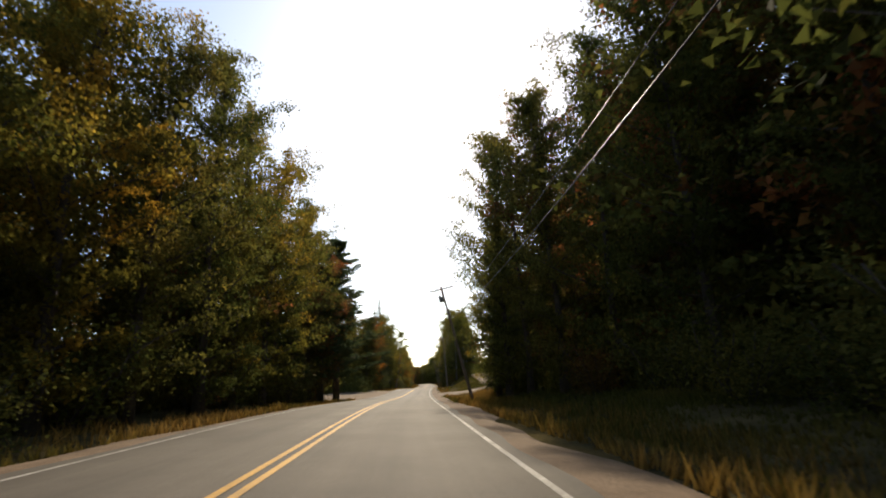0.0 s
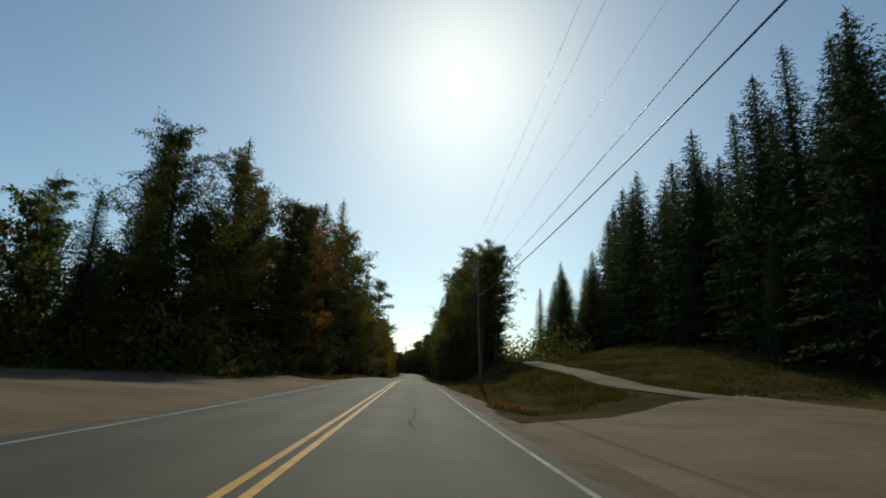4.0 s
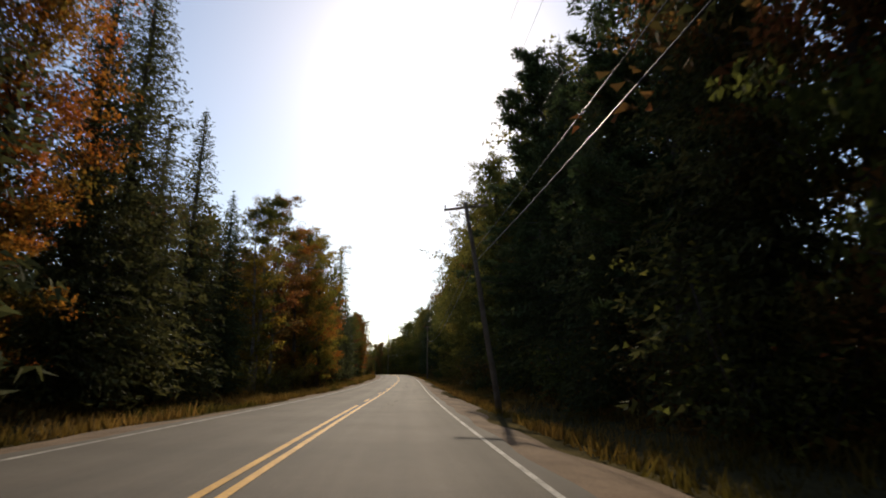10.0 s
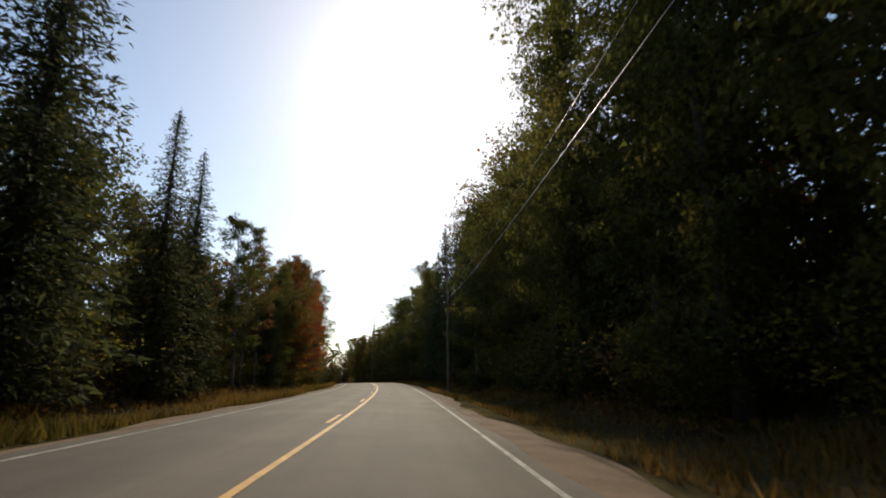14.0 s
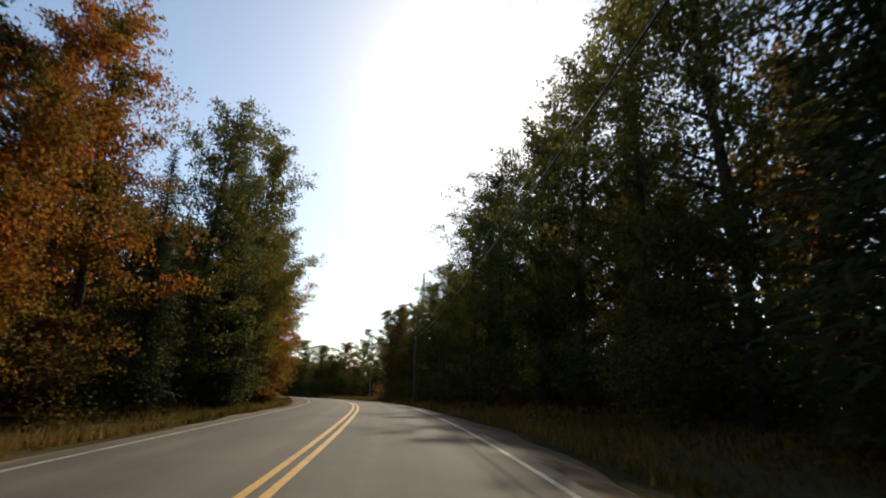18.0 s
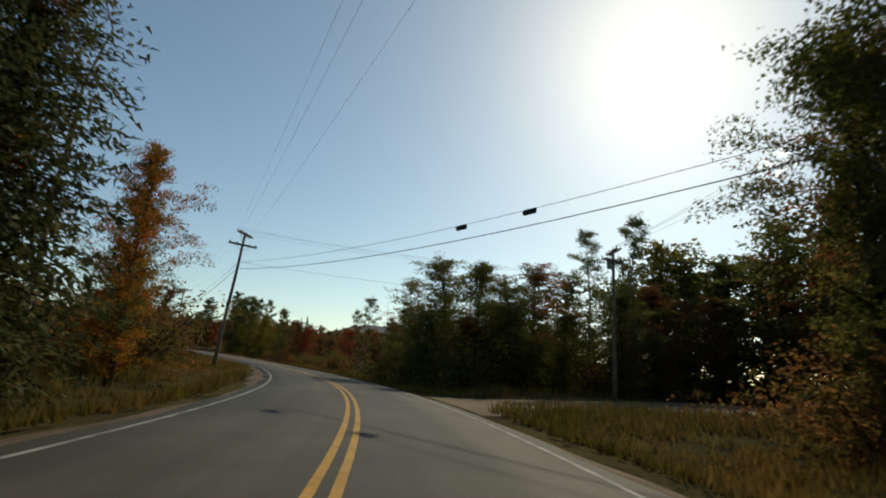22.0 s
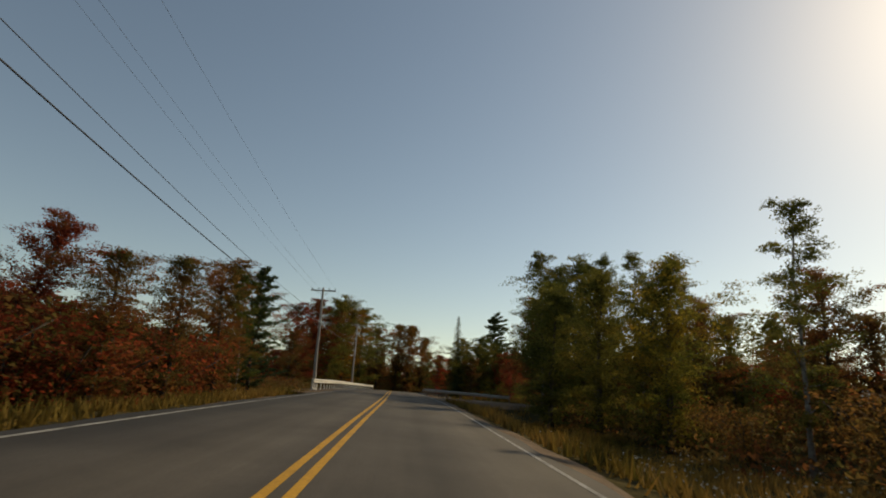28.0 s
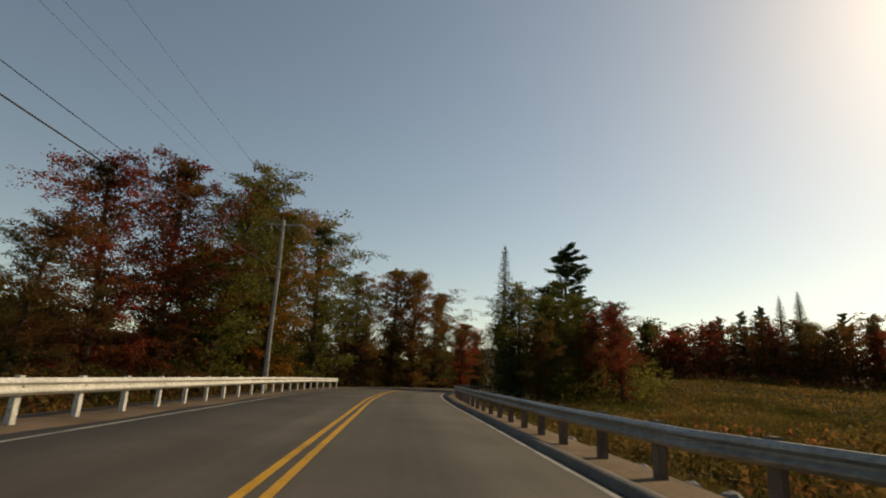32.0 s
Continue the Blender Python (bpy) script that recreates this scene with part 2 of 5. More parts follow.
LEAF = {
    "green": leaf_material("green_leaves", (0.076, 0.082, 0.024), (0.122, 0.126, 0.034), (0.180, 0.155, 0.040), glow=0.5),
    "yellowing": leaf_material("yellowing_leaves", (0.092, 0.104, 0.024), (0.195, 0.160, 0.032), (0.310, 0.200, 0.034), glow=0.6),
    "orange": leaf_material("orange_leaves", (0.120, 0.098, 0.022), (0.270, 0.125, 0.026), (0.370, 0.115, 0.024), glow=0.6),
    "red": leaf_material("red_leaves", (0.110, 0.065, 0.028), (0.205, 0.055, 0.030), (0.270, 0.050, 0.030), glow=0.6),
    "bronze": leaf_material("bronze_leaves", (0.085, 0.080, 0.028), (0.155, 0.092, 0.034), (0.215, 0.082, 0.034), glow=0.6),
    "needle": leaf_material("dark_needles", (0.054, 0.066, 0.032), (0.074, 0.086, 0.040), (0.096, 0.106, 0.048), glow=0.3),
    "pine": leaf_material("pine_needles", (0.050, 0.068, 0.032), (0.068, 0.094, 0.042), (0.092, 0.118, 0.054), glow=0.3),
}
GRASS = leaf_material("dry_roadside_grass", (0.095, 0.085, 0.022), (0.17, 0.12, 0.036), (0.23, 0.15, 0.05), patch=0.12, glow=0.3)
GRASS_GREEN = leaf_material("green_meadow_grass", (0.065, 0.070, 0.016), (0.105, 0.095, 0.022), (0.165, 0.120, 0.035), patch=0.1, glow=0.3)
FLOWER = rough_surface("pale_wildflower_heads", (0.42, 0.40, 0.33), (0.55, 0.53, 0.45), (0.66, 0.64, 0.56), 4, 40, 0.8, 0.1, 0.002, 0.1)
FERN = leaf_material("brown_bracken", (0.08, 0.06, 0.02), (0.15, 0.085, 0.025), (0.2, 0.11, 0.035), patch=0.5, glow=0.3)

# ---------------------------------------------------------------- the line of the road


def catmull(p, n):
    p = np.vstack([2 * p[0] - p[1], p, 2 * p[-1] - p[-2]])
    out = []
    for i in range(1, len(p) - 2):
        a, b, c, e = p[i - 1:i + 3]
        for u in np.arange(n) / n:
            out.append(0.5 * (2 * b + (c - a) * u + (2 * a - 5 * b + 4 * c - e) * u * u + (3 * b - a - 3 * c + e) * u ** 3))
    out.append(p[-2])
    return np.array(out)


_line = catmull(np.c_[np.array(ROAD_X), np.array(ROAD_Y), np.array(ROAD_Z), np.array(ROAD_BANK)], 24)
_run = np.r_[0, np.cumsum(np.linalg.norm(np.diff(_line[:, :2], axis=0), axis=1))]
_run -= _run[3 * 24]
S = np.arange(math.ceil(_run[0]), math.floor(_run[-1]) + 1.0)
AXIS = np.stack([np.interp(S, _run, _line[:, i]) for i in range(4)], -1)
AXIS[:, 2] = np.convolve(np.pad(AXIS[:, 2], 12, mode="edge"), np.ones(25) / 25, "valid")
AXIS[:, 3] = np.convolve(np.pad(AXIS[:, 3], 12, mode="edge"), np.ones(25) / 25, "valid")
_tan = np.gradient(AXIS[:, :2], axis=0)
_tan /= np.linalg.norm(_tan, axis=1)[:, None]
SIDE = np.stack([_tan[:, 1], -_tan[:, 0]], -1)
HEAD = np.unwrap(np.arctan2(-_tan[:, 0], _tan[:, 1]))


def lane(s):
    """Half the paved width between the edge lines."""
    return np.interp(s, [0, 300, 340, 370, 420, 480, 530], [3.7, 3.65, 3.6, 3.5, 3.5, 3.7, 3.95])


def plan(s, d):
    """World x, y of a station s and an offset d to the right of the yellow line."""
    x = np.interp(s, S, AXIS[:, 0]) + d * np.interp(s, S, SIDE[:, 0])
    y = np.interp(s, S, AXIS[:, 1]) + d * np.interp(s, S, SIDE[:, 1])
    return x, y


def road_z(s, d):
    return np.interp(s, S, AXIS[:, 2]) + d * np.tan(np.radians(np.interp(s, S, AXIS[:, 3])))


def near_road(x, y):
    """Station and offset of world points."""
    x, y = np.atleast_1d(x).astype(float), np.atleast_1d(y).astype(float)
    s, d = np.empty_like(x), np.empty_like(x)
    for k in range(0, len(x), 4000):
        q = np.stack([x[k:k + 4000], y[k:k + 4000]], -1)
        i = ((q[:, None, :] - AXIS[None, :, :2]) ** 2).sum(-1).argmin(1)
        off = q - AXIS[i, :2]
        s[k:k + 4000] = S[i] + (off * _tan[i]).sum(-1)
        d[k:k + 4000] = (off * SIDE[i]).sum(-1)
    far = (s < S[0]) | (s > S[-1])
    s = np.clip(s, S[0], S[-1])
    return s, d


def wave(x, y):
    return (np.sin(x * 0.31 + 1.3 * np.sin(y * 0.17)) + np.sin(y * 0.37 + 1.7 * np.sin(x * 0.13 + 2)) + 0.6 * np.sin(x * 0.9 + y * 0.7)) / 2.6


def smooth(a, b, v):
    u = np.clip((v - a) / (b - a), 0, 1)
    return u * u * (3 - 2 * u)


_end = plan(565.0, 0.0)
_fwd = (-math.sin(float(np.interp(565.0, S, HEAD))), math.cos(float(np.interp(565.0, S, HEAD))))


def land(s, d, x, y):
    """Height of the ground."""
    w = lane(s)
    a = np.abs(d)
    bank = np.radians(np.interp(s, S, AXIS[:, 3])) * np.clip(1 - (a - 8) / 12, 0, 1)
    z = np.interp(s, S, AXIS[:, 2]) + np.clip(d, -20, 20) * np.tan(bank)
    ditch = -0.14 - 0.32 * smooth(w + 1.6, w + 3.4, a) + 0.55 * smooth(w + 3.6, w + 8, a)
    # gravel lot on the left, dirt entrance on the right: nearly level with the road
    lot = smooth(66, 76, s) * (1 - smooth(118, 128, s)) * (d < 0)
    entry = smooth(68, 75, s) * (1 - smooth(94, 104, s)) * (d > 0)
    turn_in = smooth(426, 432, s) * (1 - smooth(444, 450, s)) * (d > 0)
    pull_off = smooth(551, 556, s) * (1 - smooth(571, 576, s)) * (d > 0) * (1 - smooth(15, 20, d))
    level = np.maximum(np.maximum(lot, entry), np.maximum(turn_in, pull_off))
    ditch = ditch * (1 - level) - 0.10 * level
    z = z + ditch
    wooded = 1 - smooth(415, 440, s)
    z = z + wooded * 0.35 * smooth(8, 16, a) + 0.14 * wave(x, y) * smooth(w + 2.5, w + 7, a)
    # rising ground on the right beyond the entrance
    z = z + 6.0 * smooth(24, 70, d) * (1 - smooth(90, 160, d)) * smooth(40, 110, s) * (1 - smooth(230, 300, s))
    bank_ = smooth(104, 118, s) * (1 - smooth(146, 160, s))
    z = z + 0.65 * smooth(5.9, 7.6, d) * bank_ + 2.1 * smooth(8, 12.8, d) * smooth(104, 150, s) * (1 - smooth(150, 178, s))
    z = z + 2.4 * smooth(17, 32, d) * (1 - smooth(38, 62, d)) * smooth(98, 140, s) * (1 - smooth(170, 215, s))
    # wet low ground past the bend, below the embankment
    low = smooth(455, 540, s)
    z = z - 1.3 * low * smooth(w + 1.8, w + 6, a) * (1 - pull_off)
    # the field right of the bridge rises away from the road
    f, r = (x - _end[0]) * _fwd[0] + (y - _end[1]) * _fwd[1], (x - _end[0]) * _fwd[1] - (y - _end[1]) * _fwd[0]
    z = z + 4.2 * smooth(12, 42, r) * smooth(25, 90, f) * smooth(8, 18, a)
    return z


def ground_at(s, d):
    x, y = plan(s, d)
    return float(land(np.array([float(s)]), np.array([float(d)]), np.array([x]), np.array([y]))[0])


def spot(s, d):
    x, y = plan(s, d)
    return Vector((float(x), float(y), ground_at(s, d)))


def head_at(s):
    return float(np.interp(s, S, HEAD))


# ---------------------------------------------------------------- mesh helpers


def mesh_from(name, verts, faces, mat, flat=True):
    me = bpy.data.meshes.new(name)
    me.from_pydata([tuple(v) for v in verts], [], [tuple(f) for f in faces])
    me.materials.append(mat)
    if not flat:
        me.polygons.foreach_set("use_smooth", [True] * len(me.polygons))
    me.update()
    return me


def part(name, data, parent, label=""):
    ob = new(name, data)
    ob.parent = parent
    if label:
        ob["label"] = label
    return ob


def thing(name, label, category, group="", kind="", at=None):
    ob = new(name)
    if at is not None:
        ob.matrix_basis = at
    return tagged(ob, label, category, group, kind)


class Build:
    """Collects vertices and faces of one mesh."""

    def __init__(self):
        self.v, self.f = [], []

    def tube(self, pts, radii, n=7, cap=True):
        base = len(self.v)
        for k, (p, r) in enumerate(zip(pts, radii)):
            p = Vector(p)
            a = Vector(pts[min(k + 1, len(pts) - 1)]) - Vector(pts[max(k - 1, 0)])
            a = a.normalized() if a.length > 1e-9 else Vector((0, 0, 1))
            u = a.cross(Vector((0, 0, 1)) if abs(a.z) < 0.95 else Vector((1, 0, 0))).normalized()
            w = a.cross(u)
            for j in range(n):
                t = 2 * math.pi * j / n
                self.v.append(p + (u * math.cos(t) + w * math.sin(t)) * r)
        for k in range(len(pts) - 1):
            for j in range(n):
                a0, a1 = base + k * n + j, base + k * n + (j + 1) % n
                self.f.append((a0, a1, a1 + n, a0 + n))
        if cap:
            self.f.append(tuple(base + j for j in range(n))[::-1])
            self.f.append(tuple(base + (len(pts) - 1) * n + j for j in range(n)))
        return self

    def box(self, c, size, turn=None):
        base = len(self.v)
        for dx in (-0.5, 0.5):
            for dy in (-0.5, 0.5):
                for dz in (-0.5, 0.5):
                    q = Vector((dx * size[0], dy * size[1], dz * size[2]))
                    if turn is not None:
                        q = turn @ q
                    self.v.append(Vector(c) + q)
        for f in ((0, 1, 3, 2), (4, 6, 7, 5), (0, 4, 5, 1), (2, 3, 7, 6), (0, 2, 6, 4), (1, 5, 7, 3)):
            self.f.append(tuple(base + i for i in f))
        return self

    def lathe(self, c, prof, n=14):
        base = len(self.v)
        for r, z in prof:
            for j in range(n):
                t = 2 * math.pi * j / n
                self.v.append(Vector(c) + Vector((r * math.cos(t), r * math.sin(t), z)))
        for k in range(len(prof) - 1):
            for j in range(n):
                a0, a1 = base + k * n + j, base + k * n + (j + 1) % n
                self.f.append((a0, a1, a1 + n, a0 + n))
        self.f.append(tuple(base + j for j in range(n))[::-1])
        self.f.append(tuple(base + (len(prof) - 1) * n + j for j in range(n)))
        return self

    def mesh(self, name, mat, flat=True):
        return mesh_from(name, self.v, self.f, mat, flat)


def strip(name, s0, s1, edges, mat, step=2.0, lift=0.0):
    """A ribbon along the road between offsets; edges: functions of s, from left to right."""
    ss = np.linspace(s0, s1, max(2, int((s1 - s0) / step) + 1))
    cols = len(edges)
    v, f = [], []
    for s in ss:
        for e, dz in edges:
            d = e(s)
            x, y = plan(s, d)
            v.append((x, y, float(road_z(s, d)) + dz + lift))
    for i in range(len(ss) - 1):
        for j in range(cols - 1):
            a = i * cols + j
            f.append((a, a + 1, a + cols + 1, a + cols))
    me = mesh_from(name, v, f, mat, flat=False)
    across = [[e(s) for e, dz in edges] for s in ss]
    uv = me.uv_layers.new(name="along")
    for poly in me.polygons:
        for li in poly.loop_indices:
            i, j = divmod(me.loops[li].vertex_index, cols)
            uv.data[li].uv = (across[i][j], float(ss[i]))
    return me


# ---------------------------------------------------------------- ground, road, shoulders
def axis_steps(a, b, fine_a, fine_b, fine, n_far):
    near = np.arange(fine_a, fine_b + 0.01, fine)
    lo = fine_a - np.geomspace(4, fine_a - a, n_far)[::-1]
    hi = fine_b + np.geomspace(4, b - fine_b, n_far)
    return np.r_[lo, near, hi]


gx = axis_steps(-3600, 3400, -330, 90, 2.5, 26)
gy = axis_steps(-3000, 4200, -60, 700, 2.5, 26)
X, Y = np.meshgrid(gx, gy)
gs, gd = near_road(X.ravel(), Y.ravel())
gz = land(gs, gd, X.ravel(), Y.ravel())
fade = smooth(150, 600, np.abs(gd))
gz = gz * (1 - fade) + fade * 0.5
nx, ny = len(gx), len(gy)
idx = np.arange(nx * ny).reshape(ny, nx)
quads = np.stack([idx[:-1, :-1], idx[:-1, 1:], idx[1:, 1:], idx[1:, :-1]], -1).reshape(-1, 4)
ground = new("ground", mesh_from("ground", np.c_[X.ravel(), Y.ravel(), gz].tolist(), quads.tolist(), GROUND, flat=False))
tagged(ground, "dark forest floor with leaf litter and dry grass", "ground", kind="structure")

SA, SB = -78.0, float(S[-1]) - 2
road = new("road", strip("road", SA, SB, [
    (lambda s: -lane(s) - 0.45 - 0.08 * math.sin(s * 0.9), -0.10), (lambda s: -lane(s) - 0.40 - 0.08 * math.sin(s * 0.9), 0.0), (lambda s: -1.8, 0.012), (lambda s: 0.0, 0.02),
    (lambda s: 1.8, 0.012), (lambda s: lane(s) + 0.36 + 0.07 * math.sin(s * 1.1), 0.0), (lambda s: lane(s) + 0.42 + 0.07 * math.sin(s * 1.1), -0.10)], ASPHALT, 1.0))
tagged(road, "worn grey two-lane asphalt road with ragged edges", "road", kind="structure")


def paint(name, s0, s1, d0, d1, mat, label, lift=0.006, step=2.0):
    rise = [0.022 * (1 - min(1, abs(e(s0)) / 3.7)) for e in (d0, d1)]
    ob = new(name, strip(name, s0, s1, [(d0, rise[0]), (d1, rise[1])], mat, step, lift))
    return tagged(ob, label, "road marking", kind="structure")


paint("edge_line", SA, SB, lambda s: lane(s) - 0.05, lambda s: lane(s) + 0.05, WHITE, "faded white edge line painted on the asphalt")
paint("edge_line", SA, SB, lambda s: -lane(s) - 0.05, lambda s: -lane(s) + 0.05, WHITE, "faded white edge line painted on the asphalt")
paint("centre_line", SA, SB, lambda s: 0.07, lambda s: 0.19, YELLOW, "solid yellow centre line beside the middle of the road")
paint("centre_line", SA, 214, lambda s: -0.19, lambda s: -0.07, YELLOW, "solid yellow centre line, one of a pair")
for k in range(9):
    s0 = 218 + 12.2 * k
    paint("centre_dash", s0, s0 + 3.05, lambda s: -0.19, lambda s: -0.07, YELLOW, "yellow dash beside the solid centre line", step=1)
paint("centre_line", 326, SB, lambda s: -0.19, lambda s: -0.07, YELLOW, "solid yellow centre line, one of a pair")

def bare(s):
    """Width of the bare shoulder outside the edge line."""
    return float(np.interp(s, [0, 300, 400, 430, 700], [1.6, 1.5, 1.2, 0.95, 0.95]))


for side, name in ((1, "shoulder_right"), (-1, "shoulder_left")):
    inner, mid_, outer = (lambda s, q=side: q * (lane(s) + 0.30)), (lambda s, q=side: q * (lane(s) + 0.62 * bare(s))), (lambda s, q=side: q * (lane(s) + bare(s) * (1 + 0.2 * math.sin(s * 0.23 + q) + 0.1 * math.sin(s * 0.9))))
    edges = [(inner, -0.035), (mid_, -0.06), (outer, -0.14), (lambda s, q=side, o=outer: o(s) + q * 0.5, -0.34)]
    if side < 0:
        edges = edges[::-1]
    ob = new(name, strip(name, SA, SB, edges, GRAVEL, 1.5))
    tagged(ob, "sandy gravel shoulder along the asphalt", "shoulder", kind="structure")

# ---------------------------------------------------------------- trees
rng = np.random.default_rng(7)


def leaves(centres, size, droop=0.3, wide=0.8, r=rng, out=None):
    """One small blade, broad at its shoulder, for each centre. Returns vertices and faces."""
    n = len(centres)
    a = r.normal(size=(n, 3))
    a[:, 2] -= droop
    if out is not None:
        a += out
    a /= np.linalg.norm(a, axis=1)[:, None]
    b = np.cross(a, r.normal(size=(n, 3)))
    b /= np.linalg.norm(b, axis=1)[:, None] + 1e-9
    ln = size * r.uniform(0.6, 1.35, n)[:, None]
    v = np.empty((n, 3, 3))
    v[:, 0] = centres - a * ln * 0.4 + b * ln * wide * 0.5
    v[:, 1] = centres - a * ln * 0.3 - b * ln * wide * 0.5
    v[:, 2] = centres + a * ln * 0.6
    return v.reshape(-1, 3), np.arange(n * 3).reshape(n, 3)


def limb(b, p, way, length, r0, bend, r, n=5, sides=5):
    pts, rad = [Vector(p)], [r0]
    w = Vector(way).normalized()
    for k in range(n):
        w = (w + Vector((r.normal() * bend, r.normal() * bend, r.normal() * bend * 0.6 + 0.05))).normalized()
        pts.append(pts[-1] + w * (length / n))
        rad.append(max(0.012, r0 * (1 - (k + 1) / n) ** 0.8))
    b.tube(pts, rad, sides)
    return pts


def broadleaf(seed, n_leaves, size, low=0.12, spread=0.26, slim=False, open_=0.0, core=0, fine=True, broad=1.7):
    """Unit broadleaf tree 16 m high: trunk, limbs, twigs with leaves in level sprays, and broad shaded leaves deep inside."""
    r = np.random.default_rng(seed)
    h, b = 16.0, Build()
    bend = r.normal(size=2) * 0.25
    pts = [Vector((bend[0] * (k / 7) ** 2 * 2 + r.normal() * 0.06, bend[1] * (k / 7) ** 2 * 2 + r.normal() * 0.06, h * 0.95 * k / 7)) for k in range(8)]
    b.tube(pts, [(0.15 if slim else 0.24) * (1 - k / 7.6) ** 0.9 + 0.012 for k in range(8)], 8)
    b.v = [v + Vector((v.x, v.y, 0)) * max(0, 0.35 - v.z) for v in b.v]
    twigs, inner = [], []
    n_limb = 34 if not slim else 20
    for k in range(n_limb):
        u = low + (0.95 - low) * ((k + r.uniform(0, 0.8)) / n_limb)
        i = min(6, int(u / 0.95 * 7))
        base = pts[i].lerp(pts[i + 1], min(1, u / 0.95 * 7 - i))
        prof = math.sin(math.pi * min(1, max(0.02, (u - low * 0.35) / (1.04 - low * 0.35))) ** 0.85) ** 0.7
        reach = h * spread * prof * r.uniform(0.55, 1.25) * (0.72 if slim else 1)
        t = k * 2.4 + r.uniform(-0.6, 0.6)
        way = Vector((math.cos(t), math.sin(t), 0.10 + 0.75 * u + r.uniform(-0.15, 0.2)))
        ends = limb(b, base, way, reach, 0.075 * (1.15 - u), 0.16, r, 5, 5 if fine else 3)
        for q in range(1, len(ends)):
            inner.append(base.lerp(ends[q], r.uniform(0.2, 0.62)))
            for side in range(3 if q > 1 else 2):
                w = Vector((r.normal() + way.x * 0.5, r.normal() + way.y * 0.5, r.normal() * 0.30 + 0.08)).normalized()
                ln = (0.45 + 0.22 * reach) * r.uniform(0.6, 1.3)
                twigs.append((ends[q], w * ln, r.uniform(max(0.05, 0.6 - open_), 1.4) * ln))
    for q in range(9):
        w = Vector((r.normal() * 0.7, r.normal() * 0.7, r.uniform(0.2, 1))).normalized()
        twigs.append((pts[-1] - Vector((0, 0, r.uniform(0, 1.4))), w * 0.9, 0.8))
    wt = np.array([c[2] for c in twigs])
    pick = r.choice(len(twigs), n_leaves, p=wt / wt.sum())
    p0 = np.array([tuple(c[0]) for c in twigs])[pick]
    dv = np.array([tuple(c[1]) for c in twigs])[pick]
    g = r.uniform(0.0, 1.05, n_leaves)[:, None]
    thick = np.linalg.norm(dv, axis=1)[:, None] * (0.24 - 0.10 * g) + 0.05
    cen = p0 + dv * g + np.clip(r.normal(size=(n_leaves, 3)), -1.5, 1.5) * thick * np.array([1, 1, 0.5]) - np.array([0, 0, 0.12]) * g * g
    v, f = leaves(cen, size, 0.5, r=r)
    keep = v[:, 2].reshape(-1, 3).min(1) > 0.15
    f = f[keep]
    if core:
        inn = np.array([tuple(c) for c in inner])[r.integers(0, len(inner), core)] + r.normal(size=(core, 3)) * 0.3
        inn[:, 2] = np.maximum(inn[:, 2], 0.5)
        v2, f2 = leaves(inn, size * broad, 0.3, r=r)
        v, f = np.vstack([v, v2]), np.vstack([f, f2 + len(v)])
    return b, v, f


def spruce(seed, n_whorl, radius, spray, step):
    """Unit spruce 16 m high, narrow and pointed, with drooping sprays in whorls."""
    r = np.random.default_rng(seed)
    h, b = 16.0, Build()
    lean = r.normal(size=2) * 0.06
    b.tube([(lean[0] * (k / 6) ** 2, lean[1] * (k / 6) ** 2, h * k / 6) for k in range(7)], [0.19 * (1 - k / 6.1) + 0.008 for k in range(7)], 7)
    cen, out, sz = [], [], []
    for k in range(n_whorl):
        u = 0.05 + 0.945 * (k / n_whorl) ** 0.93
        reach = radius * (1 - u) ** 0.72 * (0.35 + 0.65 * min(1, u / 0.12)) + 0.10
        for j in range(9):
            t = 2 * math.pi * (j + 0.5 * (k % 2)) / 9 + r.uniform(-0.3, 0.3)
            rr = reach * r.uniform(0.55, 1.18)
            if r.random() < 0.06:
                continue
            slope = -0.38 + 0.75 * u
            d = np.array([math.cos(t), math.sin(t), slope])
            m = max(3, int(rr / step))
            if rr > 0.9 and j % 2 == 0:
                b.tube([(0, 0, u * h), tuple(d * rr * 0.8 + np.array([0, 0, u * h]))], [0.022, 0.008], 4, cap=False)
            for q in range(m):
                g = (q + 0.7) / m
                sidew = np.array([-d[1], d[0], 0]) * r.normal() * 0.17 * rr * g
                sag = -0.10 * rr * g * g + 0.06 * rr * g ** 3
                cen.append(d * rr * g + sidew + np.array([0, 0, u * h + sag + r.normal() * 0.05]))
                out.append(d * 1.5 + sidew * 2 + np.array([0, 0, -0.4]))
                sz.append(spray * (0.55 + 0.55 * (1 - u)))
    cen, out, sz = np.array(cen), np.array(out), np.array(sz)
    v, f = leaves(cen, 1.0, 0.2, 0.38, r, out)
    mid = np.repeat(cen, 3, 0)
    v = mid + (v - mid) * np.repeat(sz, 3)[:, None]
    tip = np.array([[0, 0, 15.2 + 0.25 * k] for k in range(5)])
    v2, f2 = leaves(tip, 0.4, -2.0, 0.3, r)
    return b, np.vstack([v, v2]), np.vstack([f, f2 + len(v)])


